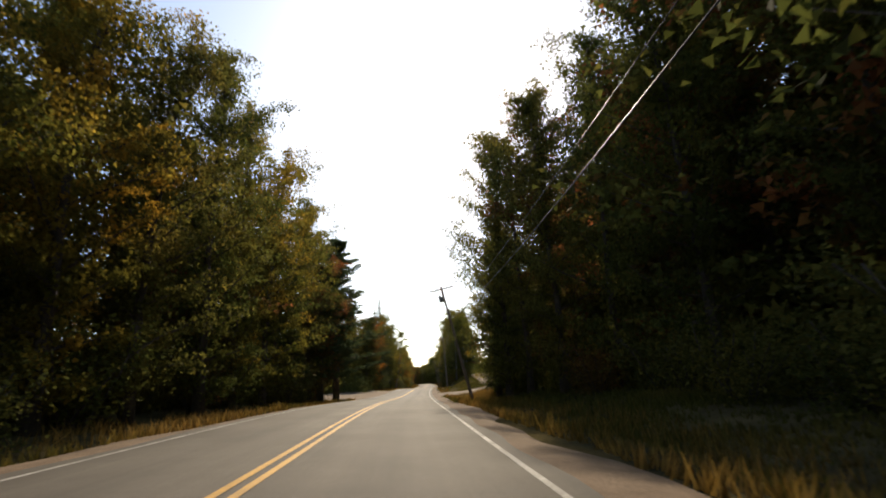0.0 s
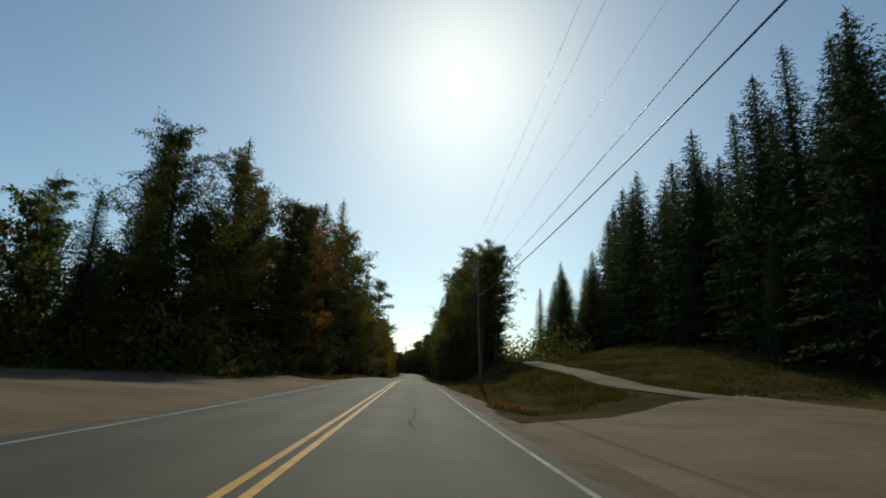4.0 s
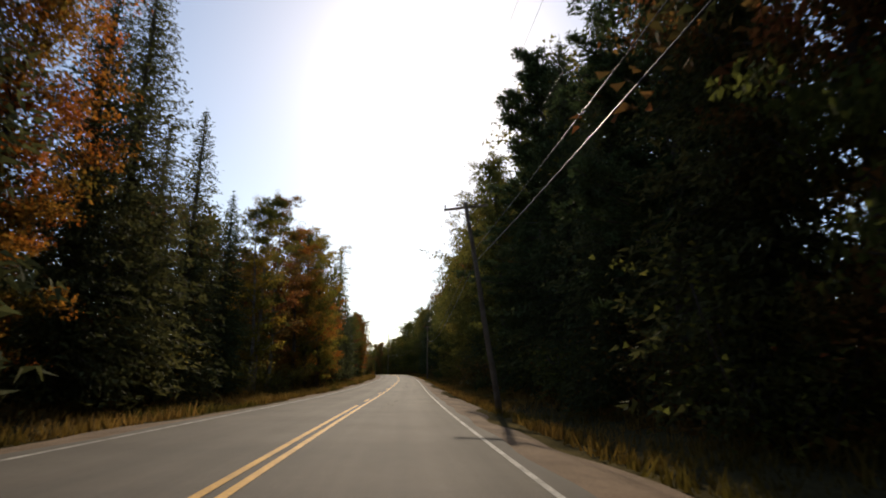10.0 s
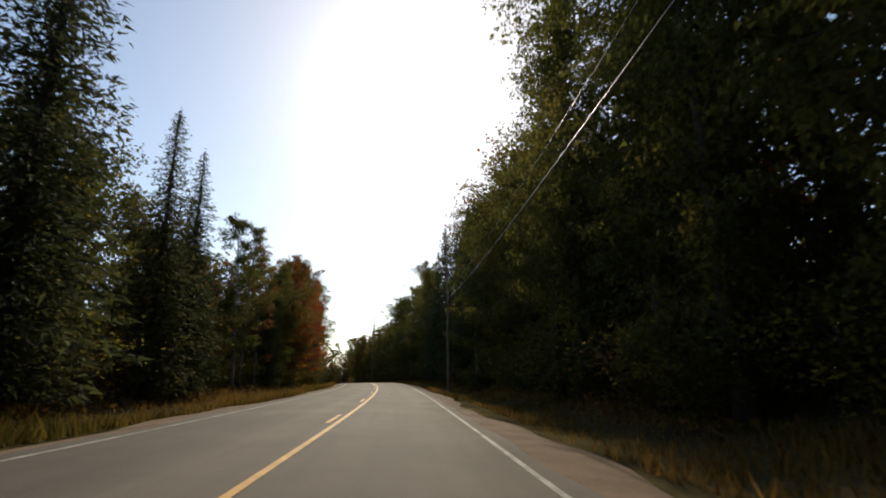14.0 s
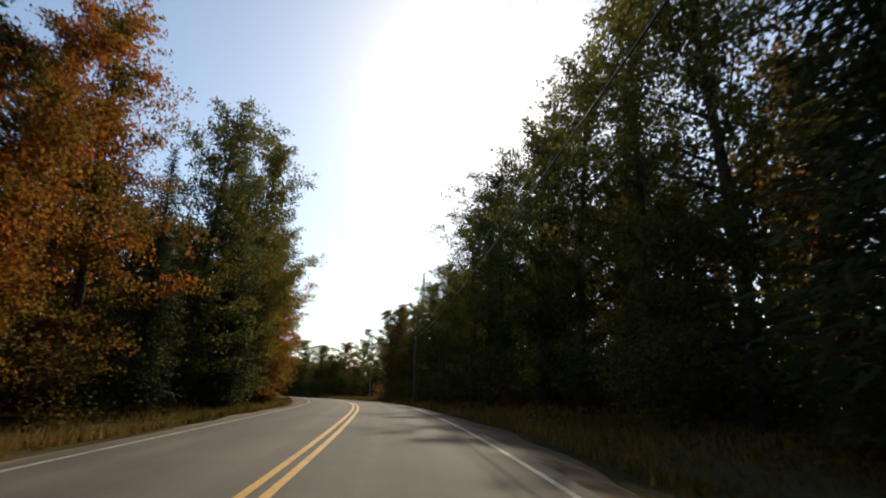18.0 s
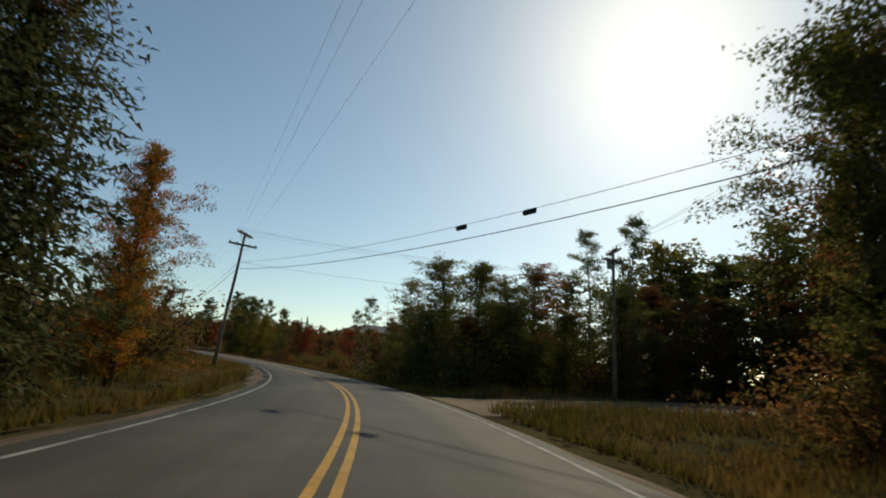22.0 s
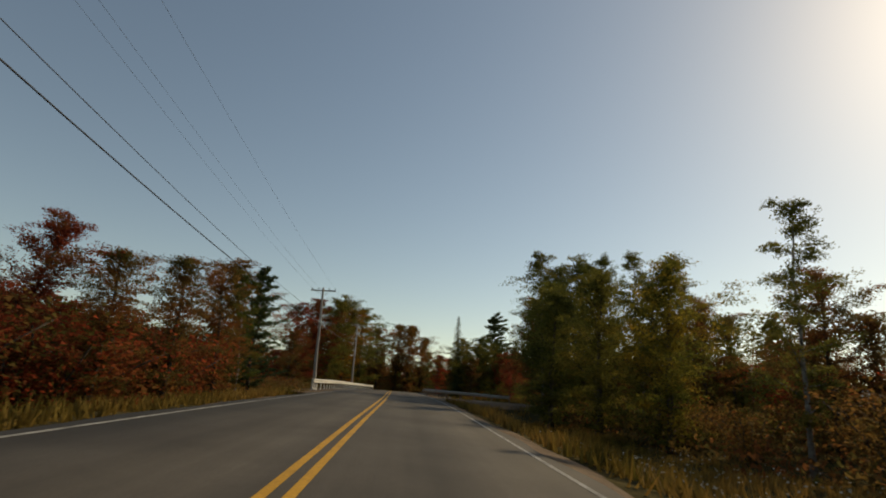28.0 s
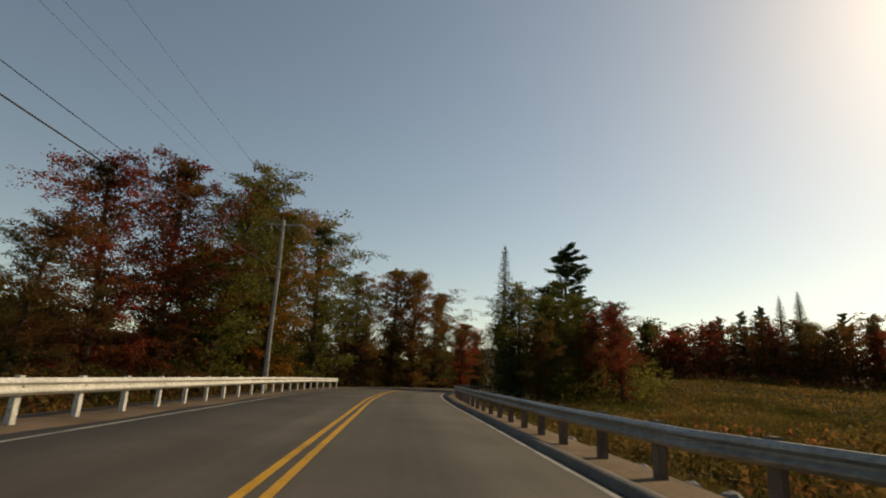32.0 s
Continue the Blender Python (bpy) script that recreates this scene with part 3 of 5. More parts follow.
def pine(seed):
    """Unit white pine 16 m high: tiers of long level boughs with soft upturned tufts and gaps between."""
    r = np.random.default_rng(seed)
    h, b = 16.0, Build()
    pts = [Vector((r.normal() * 0.05 * k, r.normal() * 0.05 * k, h * k / 7)) for k in range(8)]
    b.tube(pts, [0.26 * (1 - k / 7.3) + 0.01 for k in range(8)], 8)
    cen, out = [], []
    tiers = 17
    for k in range(tiers):
        u = 0.16 + 0.82 * k / tiers
        mean = 4.3 * (1 - u) ** 0.5 * min(1, 0.5 + u * 2)
        level = u
        for j in range(5):
            t = 2 * math.pi * j / 5 + k * 0.7 + r.uniform(-0.5, 0.5)
            u = level + r.uniform(-0.035, 0.03)
            rr = mean * r.uniform(0.45, 1.2)
            way = Vector((math.cos(t), math.sin(t), -0.02 + 0.35 * u + r.uniform(-0.1, 0.15)))
            ends = limb(b, (0, 0, u * h), way, rr, 0.05 * (1.2 - u), 0.07, r, 5, 4)
            for c in range(17):
                g = 0.22 + 0.78 * (c + r.uniform(0, 1)) / 17
                i = min(4, int(g * 5))
                p = ends[i].lerp(ends[i + 1], min(1, g * 5 - i))
                side = r.uniform(-1, 1) * rr * (0.24 * math.sin(math.pi * min(1, g * 0.94)) + 0.03)
                mid = np.array((p.x - way.y * side, p.y + way.x * side, p.z + 0.06 + r.normal() * 0.08))
                w = np.array((way.x - way.y * np.sign(side) * 0.6, way.y + way.x * np.sign(side) * 0.6, 0.25))
                k_t = 40
                off = r.uniform(-1, 1, (k_t, 3)) * r.uniform(0.3, 1, (k_t, 1)) * (0.30, 0.30, 0.13)
                cen.append(mid + off)
                out.append(w * 1.3 + off * (2.0, 2.0, 3.0))
    cen, out = np.vstack(cen), np.vstack(out)
    v, f = leaves(cen, 0.19, -0.1, 0.34, r, out)
    return b, v, f


def snag(seed):
    """Dead tree 12 m high with short bare twigs."""
    r = np.random.default_rng(seed)
    b = Build()
    pts = [Vector((r.normal() * 0.12 * k / 3, r.normal() * 0.12 * k / 3, 12.0 * k / 7)) for k in range(8)]
    b.tube(pts, [0.11 * (1 - k / 7.4) + 0.008 for k in range(8)], 6)
    for k in range(16):
        u = 0.3 + 0.66 * k / 16
        t = k * 2.4
        limb(b, (0, 0, 12 * u), (math.cos(t), math.sin(t), 0.35), r.uniform(0.5, 1.4), 0.024, 0.2, r, 3, 4)
    return b


def shrub(seed, n, size=0.064):
    """Unit bush 2 m high: stems from the ground and leaves in loose clumps."""
    r = np.random.default_rng(seed)
    b, cl = Build(), []
    for k in range(9):
        t = k * 2.4 + r.uniform(-0.4, 0.4)
        ends = limb(b, (r.normal() * 0.12, r.normal() * 0.12, -0.05), (math.cos(t) * 0.45, math.sin(t) * 0.45, 1), r.uniform(1.1, 2.0), 0.022, 0.16, r, 4, 4)
        for e in ends[1:]:
            cl.append(e)
            cl.append(e + Vector((r.normal(), r.normal(), r.normal() * 0.6)) * 0.28)
    cl = np.array([tuple(c) for c in cl])
    pick = r.integers(0, len(cl), n)
    cen = cl[pick] + r.normal(size=(n, 3)) * np.array([0.24, 0.24, 0.17])
    cen[:, 2] = np.abs(cen[:, 2]) + 0.04
    v, f = leaves(cen, size, 0.3, r=r)
    return b, v, f


KINDS = {}


def kind_meshes(key, made, bark, mat):
    b, v, f = made
    KINDS[key] = (b.mesh(key + "_trunk", bark, flat=False), mesh_from(key + "_crown", v, f, mat))


N_HI, N_MID = 22500, 7200
for i in range(3):
    bl = [broadleaf(11 + i, N_HI, 0.135, 0.05, 0.27, core=3400, broad=1.45), broadleaf(31 + i, N_MID, 0.205, 0.03, 0.28, core=2700, fine=False, broad=1.5)]
    for hue in ("green", "yellowing", "orange", "red", "bronze"):
        kind_meshes(f"broad_{hue}_{i}", bl[0], BARK, LEAF[hue])
    deep = broadleaf(41 + i, 3000, 0.33, 0.03, 0.28, slim=False, core=500, fine=False, broad=1.8)
    for hue in ("green", "yellowing", "bronze", "orange", "red"):
        kind_meshes(f"mass_{hue}_{i}", bl[1], BARK, LEAF[hue])
        kind_meshes(f"deep_{hue}_{i}", deep, BARK, LEAF[hue])
    kind_meshes(f"spruce_{i}", spruce(51 + i, 66, 2.1, 0.27, 0.055), BARK, LEAF["needle"])
    kind_meshes(f"fir_{i}", spruce(61 + i, 84, 3.2, 0.25, 0.052), BARK, LEAF["needle"])
    kind_meshes(f"tallfir_{i}", spruce(66 + i, 70, 3.3, 0.33, 0.07), BARK, LEAF["needle"])
    kind_meshes(f"pine_{i}", pine(71 + i), BARK, LEAF["pine"])
    ap = broadleaf(81 + i, 12500, 0.125, 0.17, 0.2, slim=True, open_=0.5)
    for hue in ("green", "yellowing", "bronze"):
        kind_meshes(f"aspen_{hue}_{i}", ap, BARK_PALE, LEAF[hue])
    sh = shrub(91 + i, 2800)
    for hue in ("green", "red", "orange", "bronze", "yellowing"):
        kind_meshes(f"bush_{hue}_{i}", sh, BARK, LEAF[hue])
    KINDS[f"snag_{i}"] = (snag(95 + i).mesh("snag_trunk", DEADWOOD, flat=False), None)

HUE_WORDS = {"green": "dull green", "yellowing": "yellowing green", "orange": "orange and green", "red": "deep red", "bronze": "bronze and brown"}
TREE_WORDS = {
    "broad": ("maple_tree", "{} maple leaning out from the forest edge", "tree"),
    "mass": ("forest_tree", "{} broadleaf tree standing in the dense woods", "tree"),
    "deep": ("woodland_tree", "{} broadleaf tree deep in the woods", "tree"),
    "spruce": ("spruce_tree", "narrow dark pointed spruce among the woods", "tree"),
    "fir": ("fir_tree", "broad dark conifer with drooping boughs", "tree"),
    "tallfir": ("tall_fir_tree", "tall dark conifer in the dense stand behind the meadow", "tree"),
    "pine": ("pine_tree", "white pine with level boughs in tiers", "tree"),
    "aspen": ("aspen_tree", "slender {} aspen with a thin open crown", "tree"),
    "bush": ("roadside_shrub", "{} leafy shrub beside the grass verge", "shrub"),
    "snag": ("dead_tree", "bare grey dead tree with short twigs", "tree"),
}
UNIT = {"bush": 2.0, "snag": 12.0}


def tree(key, s, d, h, w=1.0, turn=None, lean=0.0, sink=0.12, over=False):
    """Sets one tree of that kind at station s and offset d, h metres high (over: above the road), w times as wide."""
    sort, *hue = key.split("_")
    hue = hue[0] if hue else ""
    pick = np.random.default_rng([int(abs(s) * 100), int(abs(d) * 100), len(key)])
    i = int(pick.integers(0, 3))
    trunk, crown = KINDS[f"{key}_{i}"]
    name, words, cat = TREE_WORDS[sort]
    k = h / UNIT.get(sort, 16.0)
    p = spot(s, d)
    rz = float(pick.uniform(0, 360)) if turn is None else turn
    if abs(near_road(p.x, p.y)[1][0]) < 6.0:
        return None
    if over:
        k *= (h + float(road_z(s, 0)) - p.z) / h
    m = pose(p.x, p.y, p.z - sink, lean * math.sin(radians(rz)), lean * math.cos(radians(rz)), rz) @ Matrix.Diagonal((k * w, k * w, k, 1))
    ob = thing(name, words.format(HUE_WORDS.get(hue, "")), cat, group="shrubs by the road" if sort == "bush" else "trees along the road", at=m)
    part("trunk", trunk, ob)
    if crown is not None:
        part("crown", crown, ob)
    return ob


def edge_tree(key, s, d, h):
    """A tree at the edge of the woods: slimmer where they stand close, broad in the open past the bend."""
    sort = key.split("_")[0]
    w = {"spruce": 1.2, "broad": 0.84 if s < 438 else (1.6 if d > 0 and s < 500 else 1.25), "mass": 0.9, "fir": 0.95}.get(sort, 1.0)
    if sort == "broad" and s < 438:
        w *= min(1.0, 1.2 / (h / 16.0))
    if sort == "broad" and d > 0 and 388 < s < 430:
        w = 1.0
    back = (1.3 if d < 0 else 0.8) if s < 424 and abs(d) < 11 else 0.0      # behind the grass verge
    return tree(key, s, d + math.copysign(back, d), h * (1 + 0.06 * back), w=w, over=True)


def woods(s0, s1, d0, d1, mix, h0, h1, gap, w=1.0, over=False, far=False, clear=None):
    """Fills a stretch of forest: rows of trees between two offsets, jittered. mix: kinds with weights. clear: a patch (s0, s1, d0, d1) left open."""
    keys, wt = list(mix), np.array(list(mix.values()), float)
    rows = max(1, int(abs(d1 - d0) / gap + 0.5))
    rng = np.random.default_rng([int(s0 + 1000), int(s1 + 1000), int(abs(d0) * 10), int(d0 > 0)])
    for q in range(rows):
        d = d0 + (d1 - d0) * (q + 0.5) / rows
        for s in np.arange(s0 + gap * 0.5 * (q % 2), s1, gap):
            key = keys[rng.choice(len(keys), p=wt / wt.sum())]
            if far or (q > 0 and abs(d) > 19):
                key = key.replace("mass", "deep")
            s_, d_ = s + rng.uniform(-0.35, 0.35) * gap, d + rng.uniform(-0.3, 0.3) * gap
            h, wide = rng.uniform(h0, h1), w * rng.uniform(0.85, 1.15)
            if clear is None or not (clear[0] < s_ < clear[1] and clear[2] < d_ < clear[3]):
                tree(key, s_, d_, h, wide, over=over)


# --- dense woods behind the edge
woods(-40, 66, -12.5, -22, {"mass_green": 3, "mass_bronze": 1, "mass_yellowing": 1, "fir": 2}, 17, 21, 5.4, 1.15)
woods(62, 135, -29.5, -40, {"mass_green": 3, "mass_bronze": 1, "fir": 3, "spruce": 2}, 10, 14, 5.4, 1.1, far=True)
woods(128, 200, -13, -20, {"mass_green": 3, "mass_bronze": 1, "fir": 2}, 15, 19, 5.6, 1.1)
woods(200, 418, -12.6, -24, {"mass_green": 3, "mass_bronze": 2, "fir": 2, "spruce": 1}, 11.5, 15.5, 5.8, 1.15)
woods(-40, 64, 16.5, 25, {"mass_green": 4, "mass_bronze": 2, "fir": 2}, 20, 25, 5.2, 1.15)
woods(86, 172, 33.0, 39, {"tallfir": 5, "spruce": 2}, 29.5, 34, 4.9, 1.15, over=True)
woods(66, 170, 41, 56, {"tallfir": 5, "spruce": 1}, 31, 37, 7.0, 1.3, over=True)
woods(160, 215, 27, 42, {"tallfir": 5, "spruce": 2}, 20, 28, 6.2, 1.2, over=True, clear=(197, 230, 20, 34))
woods(154, 190, 12.4, 14, {"mass_green": 4, "mass_bronze": 2}, 16, 20, 5.0, 1.0, clear=(158, 178, 12, 15))
woods(190, 352, 12.6, 24, {"mass_green": 5, "mass_bronze": 1, "fir": 2}, 21, 26, 5.6, 1.05, clear=(185, 235, 17.5, 30))
woods(352, 416, 14.0, 25, {"mass_green": 5, "mass_bronze": 2, "fir": 1}, 13, 16.5, 5.8, 1.05)
woods(112, 136, -12, -28, {"mass_green": 3, "mass_bronze": 1, "fir": 2}, 10, 14, 5.0, 1.1)
woods(66, 150, 32.5, 34, {"mass_bronze": 1, "mass_green": 2, "fir": 3}, 6, 12, 6.0)
woods(428, 470, 34, 48, {"mass_green": 4, "mass_bronze": 2, "fir": 1}, 13, 16.5, 5.0, 1.4, over=True, far=True)
woods(470, 520, 36, 48, {"mass_green": 4, "mass_bronze": 2, "fir": 1}, 7, 10, 6.5, 1.4, over=True, far=True)
# --- past the bend
woods(540, 690, -46, -58, {"mass_bronze": 3, "mass_green": 3, "fir": 3, "mass_red": 1}, 8.5, 11.0, 4.6, 1.9, over=True, far=True)
woods(440, 640, -19, -33, {"mass_red": 2, "mass_bronze": 3, "mass_orange": 1, "mass_green": 2}, 4.0, 6.5, 7.5, 1.8)
woods(455, 505, 18, 34, {"mass_green": 2, "mass_bronze": 2, "fir": 1}, 5, 8, 6.5, 1.4)
woods(515, 545, 23, 34, {"mass_bronze": 2, "mass_red": 1}, 5, 8, 6.0, 1.4)
woods(545, 568, 21, 32, {"mass_green": 3, "mass_bronze": 1}, 8, 11, 5.5, 1.2)
woods(606, 690, -13, -21, {"mass_bronze": 3, "mass_green": 2, "mass_orange": 1}, 11, 15, 6.0)


def tree_at(key, f, r, h, w=1.0):
    """Sets a tree f metres ahead and r to the right of the end of the drive, its top h metres above the road there."""
    sort, *hue = key.split("_")
    hue = hue[0] if hue else ""
    pick = np.random.default_rng([int(f * 100), int(abs(r) * 100), len(key)])
    trunk, crown = KINDS[f"{key}_{int(pick.integers(0, 3))}"]
    name, words, cat = TREE_WORDS[sort]
    x0, y0 = plan(565.0, 0.0)
    a = head_at(565.0)
    x, y = float(x0 - f * math.sin(a) + r * math.cos(a)), float(y0 + f * math.cos(a) + r * math.sin(a))
    s, d = near_road(x, y)
    z = float(land(s, d, np.array([x]), np.array([y]))[0])
    k = (h + float(road_z(565.0, 0)) - z) / UNIT.get(sort, 16.0)
    ob = thing(name, words.format(HUE_WORDS.get(hue, "")), cat, group="trees along the road", at=pose(x, y, z - 0.12, 0, 0, float(pick.uniform(0, 360))) @ Matrix.Diagonal((k * w, k * w, k, 1)))
    part("trunk", trunk, ob)
    part("crown", crown, ob)
    return ob


_belt = np.random.default_rng(88)
for q in range(62):
    r = 34 + 1.15 * q
    key = ["deep_bronze", "deep_red", "deep_red", "deep_green", "deep_bronze", "deep_orange"][int(_belt.integers(0, 6))]
    tree_at(key, 103 - 0.68 * (r - 34) + float(_belt.uniform(-4, 10)), r + float(_belt.uniform(-1.5, 1.5)), float(_belt.uniform(11.5, 15.0)), float(_belt.uniform(1.2, 1.7)))
for f, r, h in [(90, 62, 16.6), (89, 65, 17.6), (88, 68, 19.0), (86, 70, 19.8), (92, 59, 15.8), (84, 76, 16.2)]:
    tree_at("fir" if r in (68, 70) else "pine", f, r, h, 0.8)

# --- trees that stand out, left of the road, in the order of the drive
for key, s, d, h in [
        ("broad_yellowing", 13, -8.5, 15.7), ("broad_yellowing", 18, -8.5, 17.7), ("broad_green", 23, -8.0, 18.1), ("broad_green", 30, -8.0, 19.7),
        ("broad_yellowing", 37, -8.5, 20.5), ("broad_yellowing", 44, -8.5, 21.0), ("broad_green", 49, -9.0, 18.5), ("broad_green", 54, -9.0, 19.5), ("broad_green", 60, -9.0, 20.0), ("aspen_green", 109, -30.0, 11.8),
        ("aspen_green", 113, -30.0, 15.1), ("aspen_green", 122, -30.0, 17.0), ("fir", 116, -19.0, 19.0), ("broad_green", 113, -16.0, 18.5), ("spruce", 123, -15.0, 22.0), ("broad_green", 119, -14.0, 19.0), ("broad_green", 125, -9.5, 15.9), ("broad_green", 128, -26.0, 21.0),
        ("broad_bronze", 129, -9.0, 16.3), ("broad_orange", 132, -9.0, 16.9), ("fir", 139, -9.0, 19.7), ("broad_green", 142, -13.0, 18.5),
        ("broad_green", 147, -9.5, 19.0), ("spruce", 152, -9.0, 24.0), ("broad_green", 157, -8.0, 20.2), ("broad_green", 161, -8.0, 18.2),
        ("broad_yellowing", 169, -8.0, 12.5), ("broad_yellowing", 173, -8.0, 11.7), ("broad_orange", 165, -11.0, 13.5), ("fir", 186, -8.0, 15.3),
]:
    edge_tree(key, s, d, h)
for key, s, d, h in [
        ("fir", 190, -9.0, 17.3), ("fir", 195, -9.0, 18.9), ("fir", 200, -9.0, 22.9), ("broad_orange", 204, -8.5, 13.7),
        ("fir", 209, -9.0, 17.3), ("fir", 212, -9.0, 19.5), ("spruce", 215, -9.0, 12.9), ("spruce", 219, -9.0, 15.8),
        ("spruce", 225, -9.0, 12.9), ("aspen_yellowing", 229, -8.0, 13.6), ("aspen_green", 232, -8.5, 15.4), ("aspen_bronze", 236, -8.5, 17.0),
        ("broad_orange", 245, -8.5, 16.0), ("broad_yellowing", 251, -8.5, 17.2), ("broad_yellowing", 256, -8.0, 17.9), ("broad_orange", 260, -8.5, 13.4),
        ("broad_orange", 265, -8.2, 12.0), ("spruce", 267, -9.0, 13.6), ("spruce", 271, -9.0, 15.6), ("spruce", 274, -9.0, 17.3),
        ("spruce", 281, -9.0, 21.1), ("spruce", 291, -9.0, 14.4), ("spruce", 295, -9.0, 13.8), ("aspen_green", 303, -8.5, 12.8),
]:
    edge_tree(key, s, d, h)
for key, s, d, h in [
        ("aspen_green", 307, -9.0, 12.7), ("aspen_bronze", 312, -9.0, 12.3), ("fir", 315, -9.0, 10.2), ("broad_green", 318, -9.0, 10.8),
        ("broad_green", 321, -9.0, 12.0), ("broad_bronze", 325, -9.0, 13.2), ("broad_orange", 329, -8.5, 13.7), ("broad_bronze", 333, -8.5, 15.1),
        ("fir", 337, -10.5, 13.5), ("broad_red", 341, -8.5, 15.7), ("broad_orange", 352.5, -7.6, 9.5), ("spruce", 345, -8.5, 15.5), ("spruce", 349, -8.5, 15.3), ("spruce", 352, -8.5, 14.4),
        ("broad_orange", 355, -8.5, 11.9), ("broad_orange", 360, -8.5, 15.0), ("spruce", 366, -8.5, 11.9), ("broad_green", 373, -8.5, 18.6),
        ("fir", 378, -8.0, 17.4), ("broad_green", 383, -7.5, 16.2), ("broad_green", 386, -8.0, 20.8), ("broad_yellowing", 389, -7.5, 15.0),
        ("broad_orange", 392, -7.5, 13.4), ("broad_yellowing", 400, -7.0, 16.7), ("broad_bronze", 419, -7.0, 19.0), ("fir", 425, -8.4, 18.0), ("snag", 430, -9.6, 13.5),
]:
    edge_tree(key, s, d, h)
for key, s, d, h in [
        ("broad_orange", 435, -8.8, 9.6), ("broad_yellowing", 437.5, -9.6, 8.4), ("snag", 463, -15.0, 12.1), ("broad_bronze", 466, -14.0, 9.0), ("broad_bronze", 487, -11.5, 8.5),
        ("snag", 499, -12.0, 8.5), ("broad_orange", 503, -9.0, 7.0), ("broad_orange", 513, -9.0, 5.9), ("broad_red", 526, -12.5, 6.4), ("broad_red", 517, -10.0, 4.9),
        ("broad_red", 520, -10.0, 4.2), ("broad_bronze", 527, -10.0, 5.6), ("broad_bronze", 533, -10.0, 6.7), ("broad_bronze", 541, -10.5, 7.3),
        ("aspen_green", 544, -10.0, 8.2), ("pine", 547, -10.0, 9.2), ("broad_bronze", 551, -12.0, 10.4),
]:
    edge_tree(key, s, d, h)

tree("aspen_green", 181, -8.0, 19.8, w=1.5, turn=0.0, lean=11.0, over=True)
tree("broad_bronze", 60.5, -9.6, 19.5, w=1.0, over=True)
tree("broad_green", 72.5, -10.8, 18.5, w=0.95, over=True)
tree("fir", 76.5, -14.0, 15.0, w=1.1, over=True)
tree("pine", 64, -9.0, 19.0, w=1.2, over=True)
tree("pine", 70, -8.2, 22.0, w=1.25, over=True)
# --- trees that stand out, right of the road
for key, s, d, h in [
        ("broad_green", 12, 15.0, 20.0), ("broad_green", 21, 14.5, 23.4), ("broad_green", 30, 14.0, 24.0), ("broad_bronze", 38, 13.0, 24.0), ("broad_green", 34, 11.8, 22.0), ("broad_green", 41, 11.0, 22.0), ("broad_green", 44, 9.0, 21.5),
        ("broad_green", 49, 9.0, 15.8), ("broad_yellowing", 54, 9.5, 14.6), ("broad_yellowing", 70, 14.5, 19.5), ("broad_green", 64, 13.5, 14.0), ("fir", 60, 12.5, 17.0), ("aspen_green", 149, 10.0, 14.8),
        ("aspen_green", 152, 13.0, 20.7), ("broad_green", 157, 10.0, 21.3), ("broad_green", 172, 10.0, 24.0), ("broad_green", 176, 10.0, 21.0),
        ("broad_green", 185, 9.5, 22.3), ("broad_green", 195, 9.5, 24.0), ("broad_bronze", 198, 10.0, 21.0), ("fir", 201, 9.5, 17.2),
        ("pine", 205, 10.0, 19.8), ("fir", 210, 10.0, 17.5), ("fir", 218, 10.6, 21.1), ("pine", 221, 10.0, 22.5),
        ("fir", 226, 11.0, 21.0), ("broad_green", 235, 9.5, 20.9), ("fir", 246, 10.0, 17.1), ("broad_green", 258, 9.5, 22.8), ("broad_green", 240, 10.5, 21.5), ("broad_green", 251, 10.5, 21.5), ("broad_green", 265, 10.5, 21.5), ("broad_green", 271, 10.8, 21.0),
]:
    edge_tree(key, s, d, h)
for key, s, d, h in [
        ("broad_green", 302, 10.5, 20.5), ("broad_green", 309, 10.5, 19.5), ("broad_green", 278, 10.0, 21.3), ("broad_green", 282, 10.0, 20.6), ("broad_green", 290, 10.0, 22.2), ("broad_green", 294, 10.0, 24.0),
        ("broad_green", 316, 10.0, 18.3), ("aspen_green", 319, 9.5, 20.4), ("spruce", 325, 10.0, 20.1), ("spruce", 333, 10.0, 20.3),
        ("spruce", 342, 10.0, 22.8), ("spruce", 348, 10.0, 20.2), ("broad_green", 366, 10.4, 20.5), ("broad_green", 360, 10.8, 20.5), ("broad_green", 354, 10.6, 20.0), ("broad_green", 373, 12.0, 20.0),
        ("broad_green", 371, 10.0, 19.1), ("broad_green", 379, 10.0, 18.1), ("broad_green", 383, 10.0, 18.3), ("broad_green", 387, 10.0, 17.6),
        ("broad_green", 393, 10.5, 14.0), ("aspen_green", 397, 10.0, 13.1), ("broad_green", 403, 10.8, 14.3), ("broad_green", 398, 12.5, 15.0), ("aspen_green", 408, 10.0, 10.0),
        ("broad_green", 412, 10.5, 13.3), ("broad_bronze", 416, 10.8, 13.6), ("broad_green", 408, 12.5, 13.5), ("aspen_green", 421, 10.0, 13.5), ("broad_green", 424, 12.6, 11.5), ("broad_bronze", 424.5, 14.8, 12.5), ("broad_green", 421, 13.5, 14.5),
]:
    edge_tree(key, s, d, h)
